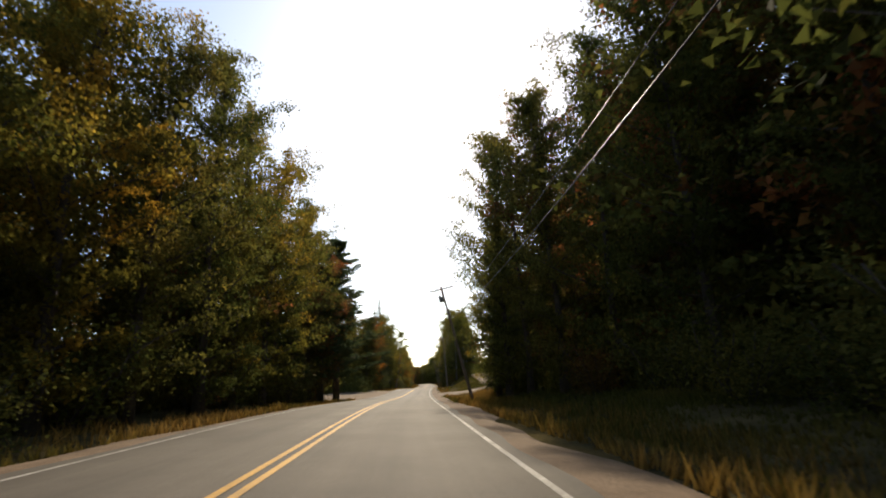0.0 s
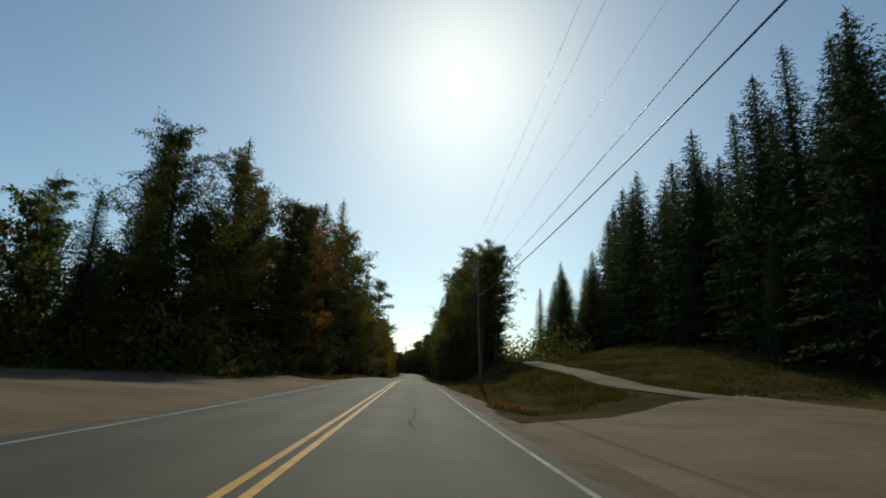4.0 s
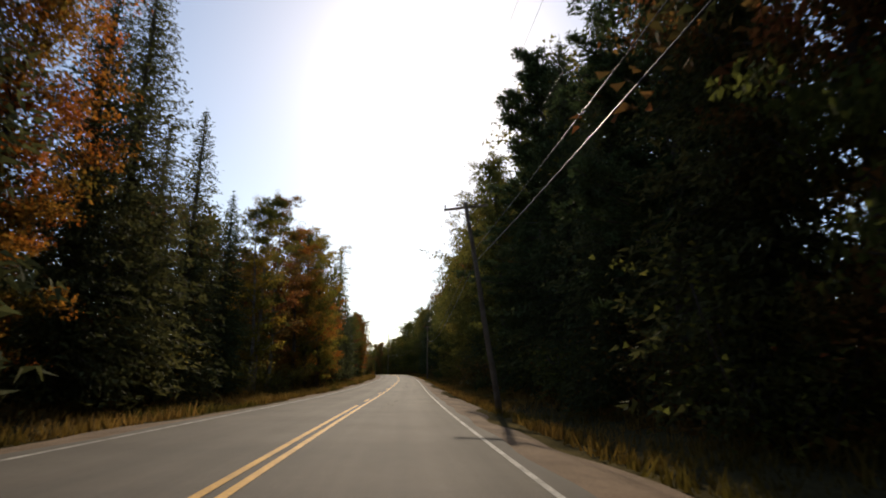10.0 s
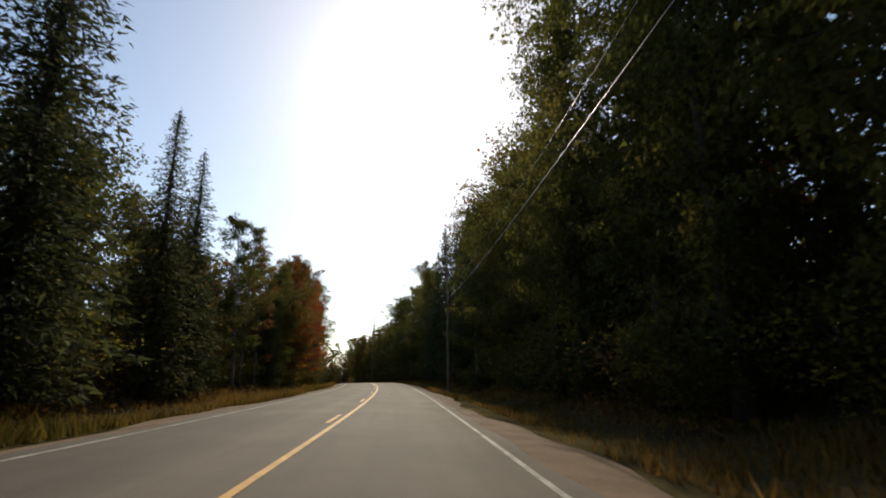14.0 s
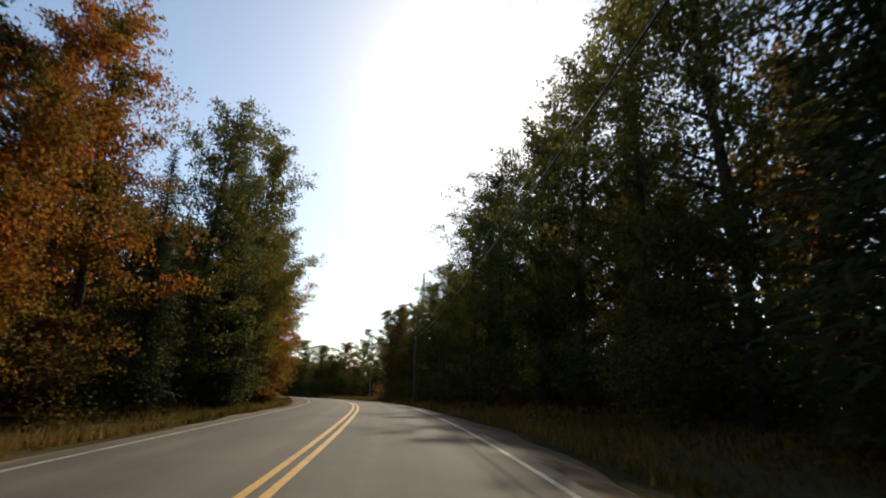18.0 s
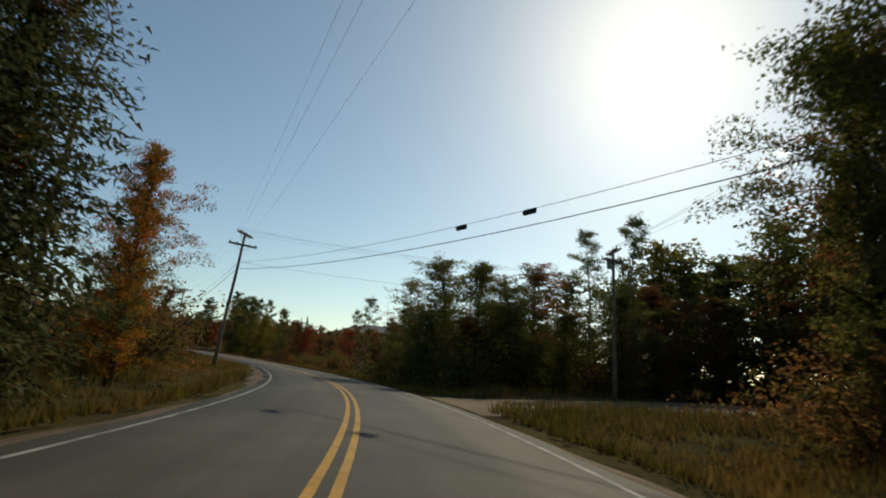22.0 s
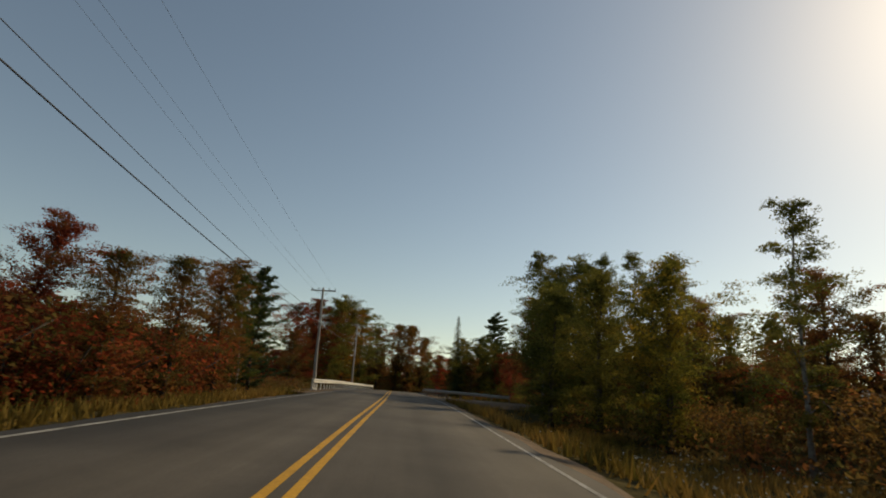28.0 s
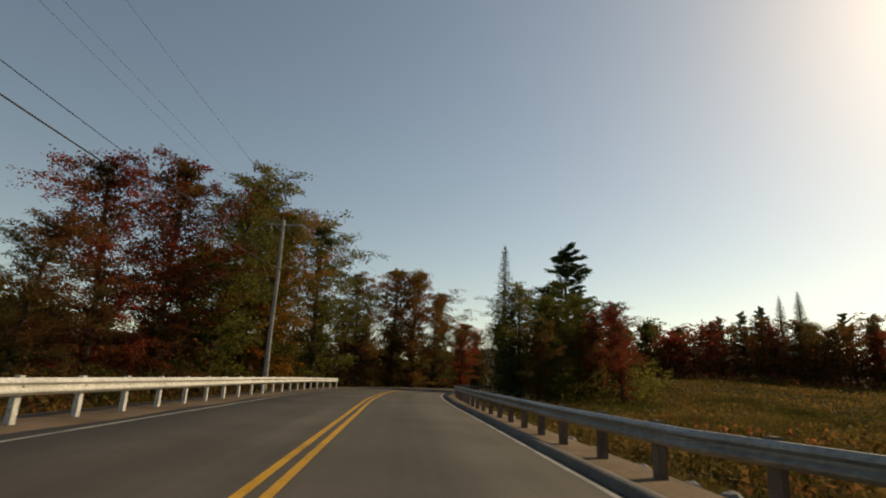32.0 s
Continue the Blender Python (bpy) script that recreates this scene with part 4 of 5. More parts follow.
for key, s, d, h in [
        ("broad_bronze", 450, 27.0, 9.5), ("broad_green", 452, 15.0, 8.6), ("broad_green", 448, 22.0, 8.0), ("broad_bronze", 449, 32.0, 9.0), ("broad_bronze", 453, 11.5, 5.6), ("broad_green", 458, 10.5, 6.4), ("broad_green", 450, 18.0, 6.4), ("broad_green", 464, 11.0, 7.5), ("broad_green", 455, 17.0, 7.4), ("broad_bronze", 459, 16.6, 7.8), ("broad_green", 462, 19.5, 8.4), ("broad_green", 466, 15.5, 8.0), ("aspen_green", 454, 24.0, 15.8),
        ("aspen_green", 454, 28.0, 17.8), ("broad_green", 456, 13.5, 10.8), ("broad_bronze", 457, 20.0, 12.2), ("broad_green", 462, 13.5, 12.4),
        ("aspen_green", 469, 12.5, 7.8), ("aspen_bronze", 475, 13.0, 7.0), ("snag", 478, 14.0, 9.6), ("snag", 483, 13.5, 10.0), ("snag", 486, 14.2, 9.0), ("aspen_bronze", 471, 13.5, 11.5), ("broad_bronze", 475, 16.5, 8.5), ("aspen_bronze", 484, 13.2, 8.4), ("aspen_green", 481, 13.0, 10.1),
        ("broad_green", 546, 12.0, 9.0), ("broad_green", 541, 13.8, 9.4), ("broad_green", 537, 15.8, 8.6), ("broad_yellowing", 533.5, 14.6, 8.6), ("broad_green", 551, 13.6, 10.2), ("broad_red", 523, 20.0, 6.5), ("aspen_green", 526, 16.0, 9.7), ("broad_bronze", 532, 22.0, 8.1), ("broad_bronze", 543, 22.0, 8.3),
        ("aspen_green", 550, 21.0, 14.0), ("aspen_bronze", 551, 25.0, 12.5), ("aspen_green", 553, 18.0, 14.5), ("broad_green", 556, 18.0, 14.4),
        ("aspen_green", 559, 15.0, 16.0), ("broad_green", 561, 17.5, 14.5), ("broad_bronze", 564, 17.5, 11.5),
]:
    edge_tree(key, s, d, h)

# --- trees round the bridge at the end of the drive
for key, s, d, h in [
        ("broad_bronze", 591, -16.0, 8.5), ("broad_red", 597, -16.5, 13.6), ("broad_red", 601, -14.6, 15.2), ("broad_green", 604.5, -12.8, 16.8),
        ("broad_orange", 611, -11.4, 15.6), ("broad_green", 612, -14, 17.6), ("broad_green", 618.7, -10.2, 17.0), ("broad_bronze", 632, -12.2, 15.1),
        ("broad_bronze", 637.5, -10.7, 17.0), ("broad_bronze", 639, -8.2, 16.6), ("broad_bronze", 645, -8.6, 14.5), ("broad_red", 650, -7.0, 10.7),
        ("spruce", 634, 7.0, 18.2), ("broad_green", 630, 9.5, 12.6), ("broad_green", 634, 12.5, 11.6), ("pine", 646, 12.0, 20.5), ("broad_green", 640, 12.0, 14.0), ("broad_green", 637, 15.5, 12.0), ("broad_bronze", 641, 18.5, 11.5)]:
    tree(key, s, d, h, w=1.25 if key != "spruce" else 1.0, over=True)
for key, s, d, h in [
        ("spruce", 629, 8.8, 11.5), ("broad_red", 629, 20.5, 9.6), ("broad_red", 636, 17, 9.6), ("broad_red", 642, 19, 9.2), ("broad_bronze", 628, 12, 8.5),
        ("broad_bronze", 571, 17, 13.0), ("broad_bronze", 569, 18.0, 10.5), ("aspen_green", 566, 18, 14.0), ("broad_red", 575, 18, 6.0),
        ("mass_bronze", 590, -22, 8.6), ("mass_bronze", 598, -26, 8.0)]:
    tree(key, s, d, h, over=True)
# --- red and orange maples hanging over the inside of the bend
for key, s, d, h in [("broad_orange", 396, -8.0, 14.0), ("broad_yellowing", 404, -7.6, 14.8), ("broad_red", 409, -7.0, 13.6), ("broad_red", 414, -8.0, 15.5),
                     ("fir", 421, -9.0, 18.5), ("broad_orange", 426, -10, 10.5), ("mass_red", 424, -14, 9.0), ("mass_bronze", 430, -15, 7.0)]:
    tree(key, s, d, h, w=1.05)

# --- low growth along the edges of the woods and the open ground
woods(-30, 68, -9.6, -11.4, {"bush_green": 3, "bush_bronze": 1}, 2.6, 4.6, 3.8, 1.2)
woods(126, 420, -10.4, -12, {"bush_green": 3, "bush_bronze": 2, "bush_yellowing": 1}, 2.2, 4.2, 5.6, 1.4)
woods(-30, 58, 12.6, 14.0, {"bush_green": 3, "bush_bronze": 1}, 2.4, 4.4, 4.2, 1.2)
woods(152, 424, 10.6, 12.6, {"bush_green": 3, "bush_bronze": 2}, 2.4, 4.4, 6.0, 1.4)
woods(52, 68, 11, 18, {"bush_green": 3, "bush_bronze": 2}, 2.6, 4.4, 4.0, 1.3)
woods(428, 470, -10.5, -17, {"bush_bronze": 4, "bush_orange": 1, "bush_red": 1, "bush_green": 2}, 2.8, 4.6, 4.2, 1.4)
woods(470, 548, -9.5, -18, {"bush_red": 3, "bush_orange": 2, "bush_bronze": 3, "bush_green": 1}, 2.4, 4.8, 4.2, 1.4)
woods(451, 472, 9.0, 24, {"bush_green": 3, "bush_bronze": 2}, 3.0, 5.5, 4.4, 1.2)
woods(470, 520, 12.5, 18, {"bush_bronze": 3, "bush_green": 3, "bush_red": 1}, 1.6, 3.4, 5.2, 1.4)
woods(520, 556, 14.5, 21, {"bush_green": 3, "bush_bronze": 3}, 2.0, 4.4, 4.6, 1.3)
woods(556, 612, -10, -17, {"bush_bronze": 3, "bush_green": 1, "bush_red": 1}, 1.4, 2.8, 5.6, 1.5)

tree("broad_yellowing", 166.5, -9.0, 15.5, w=1.2, turn=40.0, over=True)
tree("aspen_green", 167.5, 13.2, 23.5, w=0.95, lean=5.0, over=True)
tree("aspen_bronze", 164.0, 14.6, 21.0, w=0.8, over=True)
tree("pine", 173.5, 14.5, 25.0, w=0.75, over=True)
tree("spruce", 417.4, 14.8, 19.8, w=0.75, over=True)
tree("broad_green", 73, -11.8, 8.5, w=1.5, turn=10.0, over=True)
tree("broad_green", 78, -15.5, 8.0, w=1.6, turn=200.0, over=True)

# ---------------------------------------------------------------- undergrowth, grass and distance


def scatter(name, s0, s1, d0, d1, n, height, size, mat, label, cat, droop=0.2, base=0.0):
    """Loose growth that nobody could count: small blades strewn through a band along the road."""
    s = rng.uniform(s0, s1, n)
    d = rng.uniform(d0, d1, n)
    x, y = plan(s, d)
    z = land(s, d, x, y) + base + height * rng.uniform(0, 1, n) ** 1.4 * (0.55 + 0.45 * wave(x * 1.7, y * 1.7))
    v, f = leaves(np.stack([x, y, z], -1), size, droop)
    ob = new(name, mesh_from(name, v, f, mat))
    return tagged(ob, label, cat, kind="stuff")


def grass(name, bands, per_m2, height, mat, label):
    """Tufts of narrow blades; bands: (s0, s1, d0, d1)."""
    vs, fs, base = [], [], 0
    for s0, s1, d0, d1, *skew in bands:
        n = int(per_m2 * (s1 - s0) * abs(d1 - d0))
        s, d = rng.uniform(s0, s1, n), rng.uniform(min(d0, d1), max(d0, d1), n)
        s = s + (skew[0] * (np.abs(d) - abs(d0)) if skew else 0)
        x, y = plan(s, d)
        keep = wave(x * 2.3, y * 2.3) > -0.45 + 0.9 * rng.uniform(-0.6, 0.6, n)
        s, d, x, y = s[keep], d[keep], x[keep], y[keep]
        z = land(s, d, x, y)
        for b in range(3):
            m = len(x)
            t = rng.uniform(0, 2 * math.pi, m)
            h = height * rng.uniform(0.35, 1.3, m) * (0.8 + 0.4 * wave(x, y))
            lx, ly = rng.normal(0, 0.32, m) * h, rng.normal(0, 0.32, m) * h
            px_, py_ = x + rng.normal(0, 0.05, m), y + rng.normal(0, 0.05, m)
            w = 0.022 + 0.02 * rng.random(m)
            v = np.empty((m, 3, 3))
            v[:, 0] = np.stack([px_ - w * np.cos(t), py_ - w * np.sin(t), z - 0.03], -1)
            v[:, 1] = np.stack([px_ + w * np.cos(t), py_ + w * np.sin(t), z - 0.03], -1)
            v[:, 2] = np.stack([px_ + lx, py_ + ly, z + h], -1)
            vs.append(v.reshape(-1, 3))
            fs.append(np.arange(m * 3).reshape(m, 3) + base)
            base += m * 3
    ob = new(name, mesh_from(name, np.vstack(vs), np.vstack(fs), mat))
    return tagged(ob, label, "grass", kind="stuff")


scatter("undergrowth", -40, 66, -25, -11, 30400, 6.5, 0.32, LEAF["green"], "dark tangled undergrowth filling the woods", "undergrowth")
scatter("undergrowth", 126, 420, -27, -13.2, 76000, 6.0, 0.32, LEAF["green"], "dark tangled undergrowth filling the woods", "undergrowth")
scatter("undergrowth", 62, 134, -44, -31, 17100, 5.0, 0.43, LEAF["green"], "dark tangled undergrowth behind the gravel lot", "undergrowth")
scatter("undergrowth", -40, 62, 13, 27, 30400, 8.0, 0.36, LEAF["green"], "dark tangled undergrowth filling the woods", "undergrowth")
scatter("undergrowth", 152, 424, 13.5, 28, 86000, 8.0, 0.35, LEAF["green"], "dark tangled undergrowth filling the woods", "undergrowth")
scatter("undergrowth", 66, 215, 33, 56, 45600, 9.0, 0.30, LEAF["needle"], "dark lower boughs of the conifer stand", "undergrowth")
scatter("undergrowth", 50, 70, -27, -11, 17100, 4.5, 0.29, LEAF["green"], "dark brush under the pines", "undergrowth")
scatter("undergrowth", 62, 120, -34, -27.5, 13300, 4.0, 0.25, LEAF["green"], "dark brush along the far side of the gravel lot", "undergrowth")
scatter("undergrowth", 107, 136, -30, -9, 17100, 6.0, 0.32, LEAF["green"], "dark brush where the woods begin again past the lot", "undergrowth")
scatter("undergrowth", 450, 476, 8.5, 34, 22800, 3.6, 0.22, LEAF["green"], "dark green brush crowding the bend", "undergrowth")
scatter("undergrowth", 418, 432, 12, 34, 9500, 2.0, 0.20, LEAF["bronze"], "rusty brown brush beside the side road", "undergrowth")
scatter("undergrowth", 545, 640, -46, -9.5, 26600, 2.0, 0.23, LEAF["bronze"], "dark brown brush in the wet ground below the guardrail", "undergrowth")
scatter("undergrowth", 545, 640, -46, -12, 9500, 1.6, 0.23, GRASS, "tawny reeds among the brush below the guardrail", "undergrowth")
scatter("undergrowth", 571, 590, 8.5, 24, 7500, 1.2, 0.17, GRASS, "tawny weeds behind the end of the guardrail", "undergrowth")
scatter("undergrowth", 571, 588, 10, 24, 5650, 1.8, 0.19, LEAF["bronze"], "rusty brown brush behind the end of the guardrail", "undergrowth")
scatter("undergrowth", 428, 550, -26, -10, 26600, 2.5, 0.22, LEAF["bronze"], "rusty brown brush on the slope", "undergrowth")
scatter("undergrowth", 455, 556, 13.0, 28, 19700, 2.6, 0.23, LEAF["bronze"], "rusty brown brush beside the ditch", "undergrowth")
scatter("undergrowth", 598, 655, -24, -10.0, 13000, 6.0, 0.27, LEAF["bronze"], "rusty brown thicket under the trees beyond the bridge", "undergrowth")
scatter("undergrowth", 627, 655, 9.5, 24, 8000, 5.0, 0.27, LEAF["green"], "dull green thicket under the trees beyond the bridge", "undergrowth")
scatter("deep_woods", 236, 424, 24, 34, 10300, 20.0, 1.0, LEAF["green"], "dark canopy deep in the woods", "woodland")
scatter("deep_woods", 126, 420, -34, -24, 13000, 13.0, 1.0, LEAF["green"], "dark canopy deep in the woods", "woodland")
scatter("deep_woods", -40, 64, 25, 34, 16000, 24.0, 0.62, LEAF["green"], "dark canopy deep in the woods", "woodland")
scatter("deep_woods", -40, 64, -34, -22, 16000, 19.0, 0.62, LEAF["green"], "dark canopy deep in the woods", "woodland")
scatter("deep_woods", 424, 475, 48, 58, 4600, 14.0, 0.8, LEAF["green"], "dark thicket beyond the side road", "woodland")
scatter("bracken", 126, 418, -11.0, -8.6, 6200, 0.8, 0.24, FERN, "brown bracken along the ditch", "fern")
scatter("bracken", 152, 424, 9.0, 11.2, 5600, 0.8, 0.24, FERN, "brown bracken along the ditch", "fern")

def wildflowers(s0, s1, d0, d1, n):
    """Pale flat flower heads of two crossed petals each, scattered over the tops of the grass."""
    r = np.random.default_rng([int(s0), n])
    s, d = r.uniform(s0, s1, n), r.uniform(d0, d1, n)
    x, y = plan(s, d)
    c = np.stack([x, y, land(s, d, x, y) + r.uniform(0.3, 0.75, n)], -1)
    v, f = leaves(np.repeat(c, 3, 0) + r.normal(size=(3 * n, 3)) * 0.015, 0.05, 0.0, 0.9, r)
    return tagged(new("wildflowers", mesh_from("wildflowers", v, f, FLOWER)), "pale wildflower heads among the roadside grass", "flowers", kind="stuff")


wildflowers(157, 172, 6.4, 9.5, 260)
wildflowers(513, 530, 7.0, 13.0, 320)
grass("verge_grass", [(-20, 68, -9.0, -5.5), (124, 300, -11.0, -5.5), (300, 425, -11.0, -5.2), (425, 545, -11.5, -5.0)], 17, 0.45, GRASS, "dry tawny grass on the verge")
grass("verge_grass", [(-20, 60, 5.6, 9.5), (101, 152, 5.6, 7.5), (152, 300, 5.9, 11.0), (300, 425, 5.4, 11.0), (453, 520, 5.1, 12.5), (520, 555, 5.1, 15)], 17, 0.45, GRASS, "dry tawny grass on the verge")
grass("meadow_grass", [(98, 150, 6.2, 14.0, 0.85), (106, 156, 17.8, 33), (42, 69.5, 5.4, 26, 1.04), (60, 90, 26, 33), (-12, 44, 6.6, 13), (-12, 44, 6.6, 10)], 26, 0.26, GRASS_GREEN, "green and tawny meadow grass on the bank")
grass("meadow_grass", [(572, 640, 7, 34), (416, 433, 5.2, 18, 0.45), (416, 433, 5.2, 12, 0.45), (447, 453, 5.4, 22), (570.5, 578, 6.6, 16), (446, 462, 5.2, 12)], 12, 0.55, GRASS, "tall straw-coloured grass in the field beyond the guardrail")
grass("meadow_grass", [(54, 70, 5.6, 24, 1.04), (48, 66, 5.6, 12, 1.04)], 14, 0.5, GRASS, "dry brown grass beside the dirt entrance")
grass("slope_grass", [(428, 545, -20, -11), (545, 612, -14, -6.4)], 7, 0.55, GRASS, "straw-coloured grass among the brush")


def far_trees(name, n, label):
    """The wooded plain towards the horizon: small crowns of a few broad sprays each."""
    vs = []
    r = np.random.default_rng(17)
    a = np.radians(r.uniform(-35, 130, n))
    rad = r.uniform(210, 900, n)
    x, y = -60 - np.sin(a) * rad, 430 + np.cos(a) * rad
    s, d = near_road(x, y)
    ok = np.abs(d) > 45
    x, y, s, d = x[ok], y[ok], s[ok], d[ok]
    h = r.uniform(7, 13, len(x))
    k = 26
    g = r.uniform(0, 1, (len(x), k))
    t = r.uniform(0, 2 * math.pi, (len(x), k))
    rr = 0.30 * h[:, None] * np.sin(np.pi * (0.12 + 0.86 * g)) ** 0.8 * r.uniform(0.5, 1.1, (len(x), k))
    zc = h[:, None] * (0.06 + 0.92 * g)
    zb = np.where(np.abs(d) < 150, land(s, d, x, y), 0.5)
    cen = np.stack([x[:, None] + rr * np.cos(t), y[:, None] + rr * np.sin(t), zb[:, None] + zc], -1).reshape(-1, 3)
    v, f = leaves(cen, 2.6, 0.3, 0.7, r)
    ob = new(name, mesh_from(name, v, f, LEAF["bronze"]))
    return tagged(ob, label, "woodland", kind="stuff")


far_trees("distant_woods", 1500, "far mixed autumn woods beyond the open ground")


def ridge(name, dist, a0, a1, top, seed, mat, label):
    """A far wooded ridge: a hillside that rises away from the viewer."""
    r = np.random.default_rng(seed)
    ph = r.uniform(0, 6, 6)
    v, f = [], []
    n = 160
    c = np.array([-60.0, 420.0])
    for i in range(n + 1):
        a = radians(a0 + (a1 - a0) * i / n)
        hh = top * (0.55 + 0.25 * math.sin(a * 5 + ph[0]) + 0.13 * math.sin(a * 13 + ph[1]) + 0.04 * math.sin(a * 41 + ph[2])) * math.sin(math.pi * i / n) ** 0.5
        for k, (rr, q) in enumerate(((dist, 0.0), (dist + 200, 0.55), (dist + 420, 1.0), (dist + 800, 0.7))):
            v.append((c[0] - math.sin(a) * rr, c[1] + math.cos(a) * rr, hh * q - 2 + (2.5 * r.normal() if 0 < k < 3 else 0)))
    for i in range(n):
        for k in range(3):
            a = i * 4 + k
            f.append((a, a + 4, a + 5, a + 1))
    ob = new(name, mesh_from(name, v, f, mat, flat=False))
    return tagged(ob, label, "hill", kind="structure")


# aerial haze over the far woods is painted into this bluish base colour
HILL = rough_surface("haze_tinted_wooded_hill", (0.065, 0.080, 0.095), (0.085, 0.100, 0.112), (0.105, 0.115, 0.118), 0.004, 0.03, 1.0, 0.2, 1.0)
ridge("distant_hills", 1500, -10, 115, 215, 4, HILL, "wooded hills in the distance, coloured blue-green to imitate haze")

def brush(name, n, f0, f1, r0, r1, height, size, mat, label):
    """Loose growth in a belt f0 to f1 metres ahead of the end of the drive, r0 to r1 to the right, that comes nearer to the right."""
    x0, y0 = plan(565.0, 0.0)
    a = head_at(565.0)
    f, r = rng.uniform(f0, f1, n), rng.uniform(r0, r1, n)
    f = f - 0.68 * np.maximum(0, r - 34)
    x, y = x0 - f * math.sin(a) + r * math.cos(a), y0 + f * math.cos(a) + r * math.sin(a)
    s, d = near_road(x, y)
    ok = np.abs(d) > 7
    x, y, s, d = x[ok], y[ok], s[ok], d[ok]
    z = land(s, d, x, y) + height * rng.uniform(0, 1, len(x)) ** 1.3 * (0.7 + 0.3 * wave(x * 1.7, y * 1.7))
    v, f_ = leaves(np.stack([x, y, z], -1), size, 0.3)
    return tagged(new(name, mesh_from(name, v, f_, mat)), label, "undergrowth", kind="stuff")


brush("undergrowth", 15000, 96, 116, 22, 108, 8.0, 0.40, LEAF["bronze"], "rusty brown brush beyond the field")
brush("undergrowth", 9000, 94, 114, 24, 108, 9.0, 0.40, LEAF["red"], "dark red brush beyond the field")
brush("undergrowth", 9000, 88, 100, 20, 108, 1.6, 0.28, LEAF["bronze"], "low russet brush along the edge of the field")
brush("field_grass", 60000, 6, 102, 9, 108, 0.55, 0.30, GRASS, "tall tawny grass covering the field beyond the guardrail")

# ---------------------------------------------------------------- dirt lot, entrance, drives


def sheet(name, rows, mat, label, lift=0.03, cat="track"):
    """A surface laid over the ground. rows: functions of u in 0..1 that give (s, d) for v = 0 and v = 1, over n steps."""
    v, f, n, m = [], [], rows[2], 7
    for i in range(n + 1):
        a, b = rows[0](i / n), rows[1](i / n)
        for j in range(m + 1):
            q = j / m
            s, d = a[0] + (b[0] - a[0]) * q, a[1] + (b[1] - a[1]) * q
            p = spot(s, d)
            v.append((p.x, p.y, p.z + lift - (0.10 if j in (0, m) or i in (0, n) else 0)))
    for i in range(n):
        for j in range(m):
            a = i * (m + 1) + j
            f.append((a, a + 1, a + m + 2, a + m + 1))
    ob = new(name, mesh_from(name, v, f, mat, flat=False))
    return tagged(ob, label, cat, kind="structure")


sheet("gravel_lot", (lambda u: (69 + 56 * u, -4.6), lambda u: (71 + 52 * u + 2 * math.sin(u * 9), -27 + 1.5 * math.sin(u * 7)), 40), DIRT, "bare sandy gravel lot beside the road", 0.09, "lot")
sheet("dirt_entrance", (lambda u: (71.5 + 21.5 * u, 4.6), lambda u: (93 + 15 * u, 25.5 - 4.5 * u + 2 * math.sin(u * 3)), 24), DIRT, "wide rutted dirt entrance beside the road", 0.09, "track")
sheet("dirt_drive", (lambda u: (96 + 60 * u, 14.3 + 4.5 * (1 - smooth(0, 0.3, u))), lambda u: (96 + 60 * u, 17.4 + 4.5 * (1 - smooth(0, 0.3, u))), 60), DIRT, "pale dirt drive climbing along the grassy bank", 0.12, "track")
sheet("gravel_pull_off", (lambda u: (555.5 + 15 * u, 3.95), lambda u: (554 + 13.0 * u, 15.5 + 1.5 * math.sin(u * 3)), 18), GRAVEL, "worn gravel pull-off in front of the guardrail end", 0.08, "track")
sheet("gravel_turnout", (lambda u: (431 + 12 * u, 4.3), lambda u: (442 + 4.5 * u, 32), 18), DIRT, "sandy gravel side road joining the bend", 0.09, "track")

DAMP = rough_surface("damp_churned_earth", (0.030, 0.020, 0.013), (0.048, 0.033, 0.022), (0.075, 0.052, 0.034), 2.5, 30, 0.9, 1.0, 0.03, 0.2)


def rut(s0, d0, s1, d1, seed, wide=0.10):
    """A broken tyre rut pressed into the dirt: dark lumps of churned earth in a row."""
    r = np.random.default_rng(seed)
    v, f = [], []
    n = int(math.hypot(s1 - s0, d1 - d0) / 0.15)
    for i in range(n):
        if math.sin(i * 0.21 + seed) + 0.5 * math.sin(i * 0.53) < -0.1 or r.random() < 0.12:
            continue
        u = i / n
        p = spot(s0 + (s1 - s0) * u + r.normal() * 0.07, d0 + (d1 - d0) * u + 0.35 * math.sin(u * 4) + r.normal() * 0.07)
        k, turn = len(v), r.uniform(0, 6)
        for j in range(6):
            q = turn + j * math.pi / 3
            rad = wide * r.uniform(0.5, 1.5)
            v.append((p.x + rad * math.cos(q), p.y + rad * math.sin(q), p.z + 0.085))
        v.append((p.x, p.y, p.z + 0.105 + r.uniform(0, 0.03)))
        f += [(k + j, k + (j + 1) % 6, k + 6) for j in range(6)]
    return tagged(new("tyre_rut", mesh_from("tyre_rut", v, f, DAMP)), "dark broken tyre rut in the dirt entrance", "rut", kind="stuff")


for i, (s0, d0, s1, d1) in enumerate([(74.5, 7.0, 84.5, 18.0), (76.0, 6.8, 87.0, 18.5), (78.5, 9.5, 85.0, 16.0), (80.0, 8.5, 86.0, 13.5), (74.5, 7.6, 79.0, 13.0)]):
    rut(s0, d0, s1, d1, 300 + i)

# ---------------------------------------------------------------- cracks in the asphalt


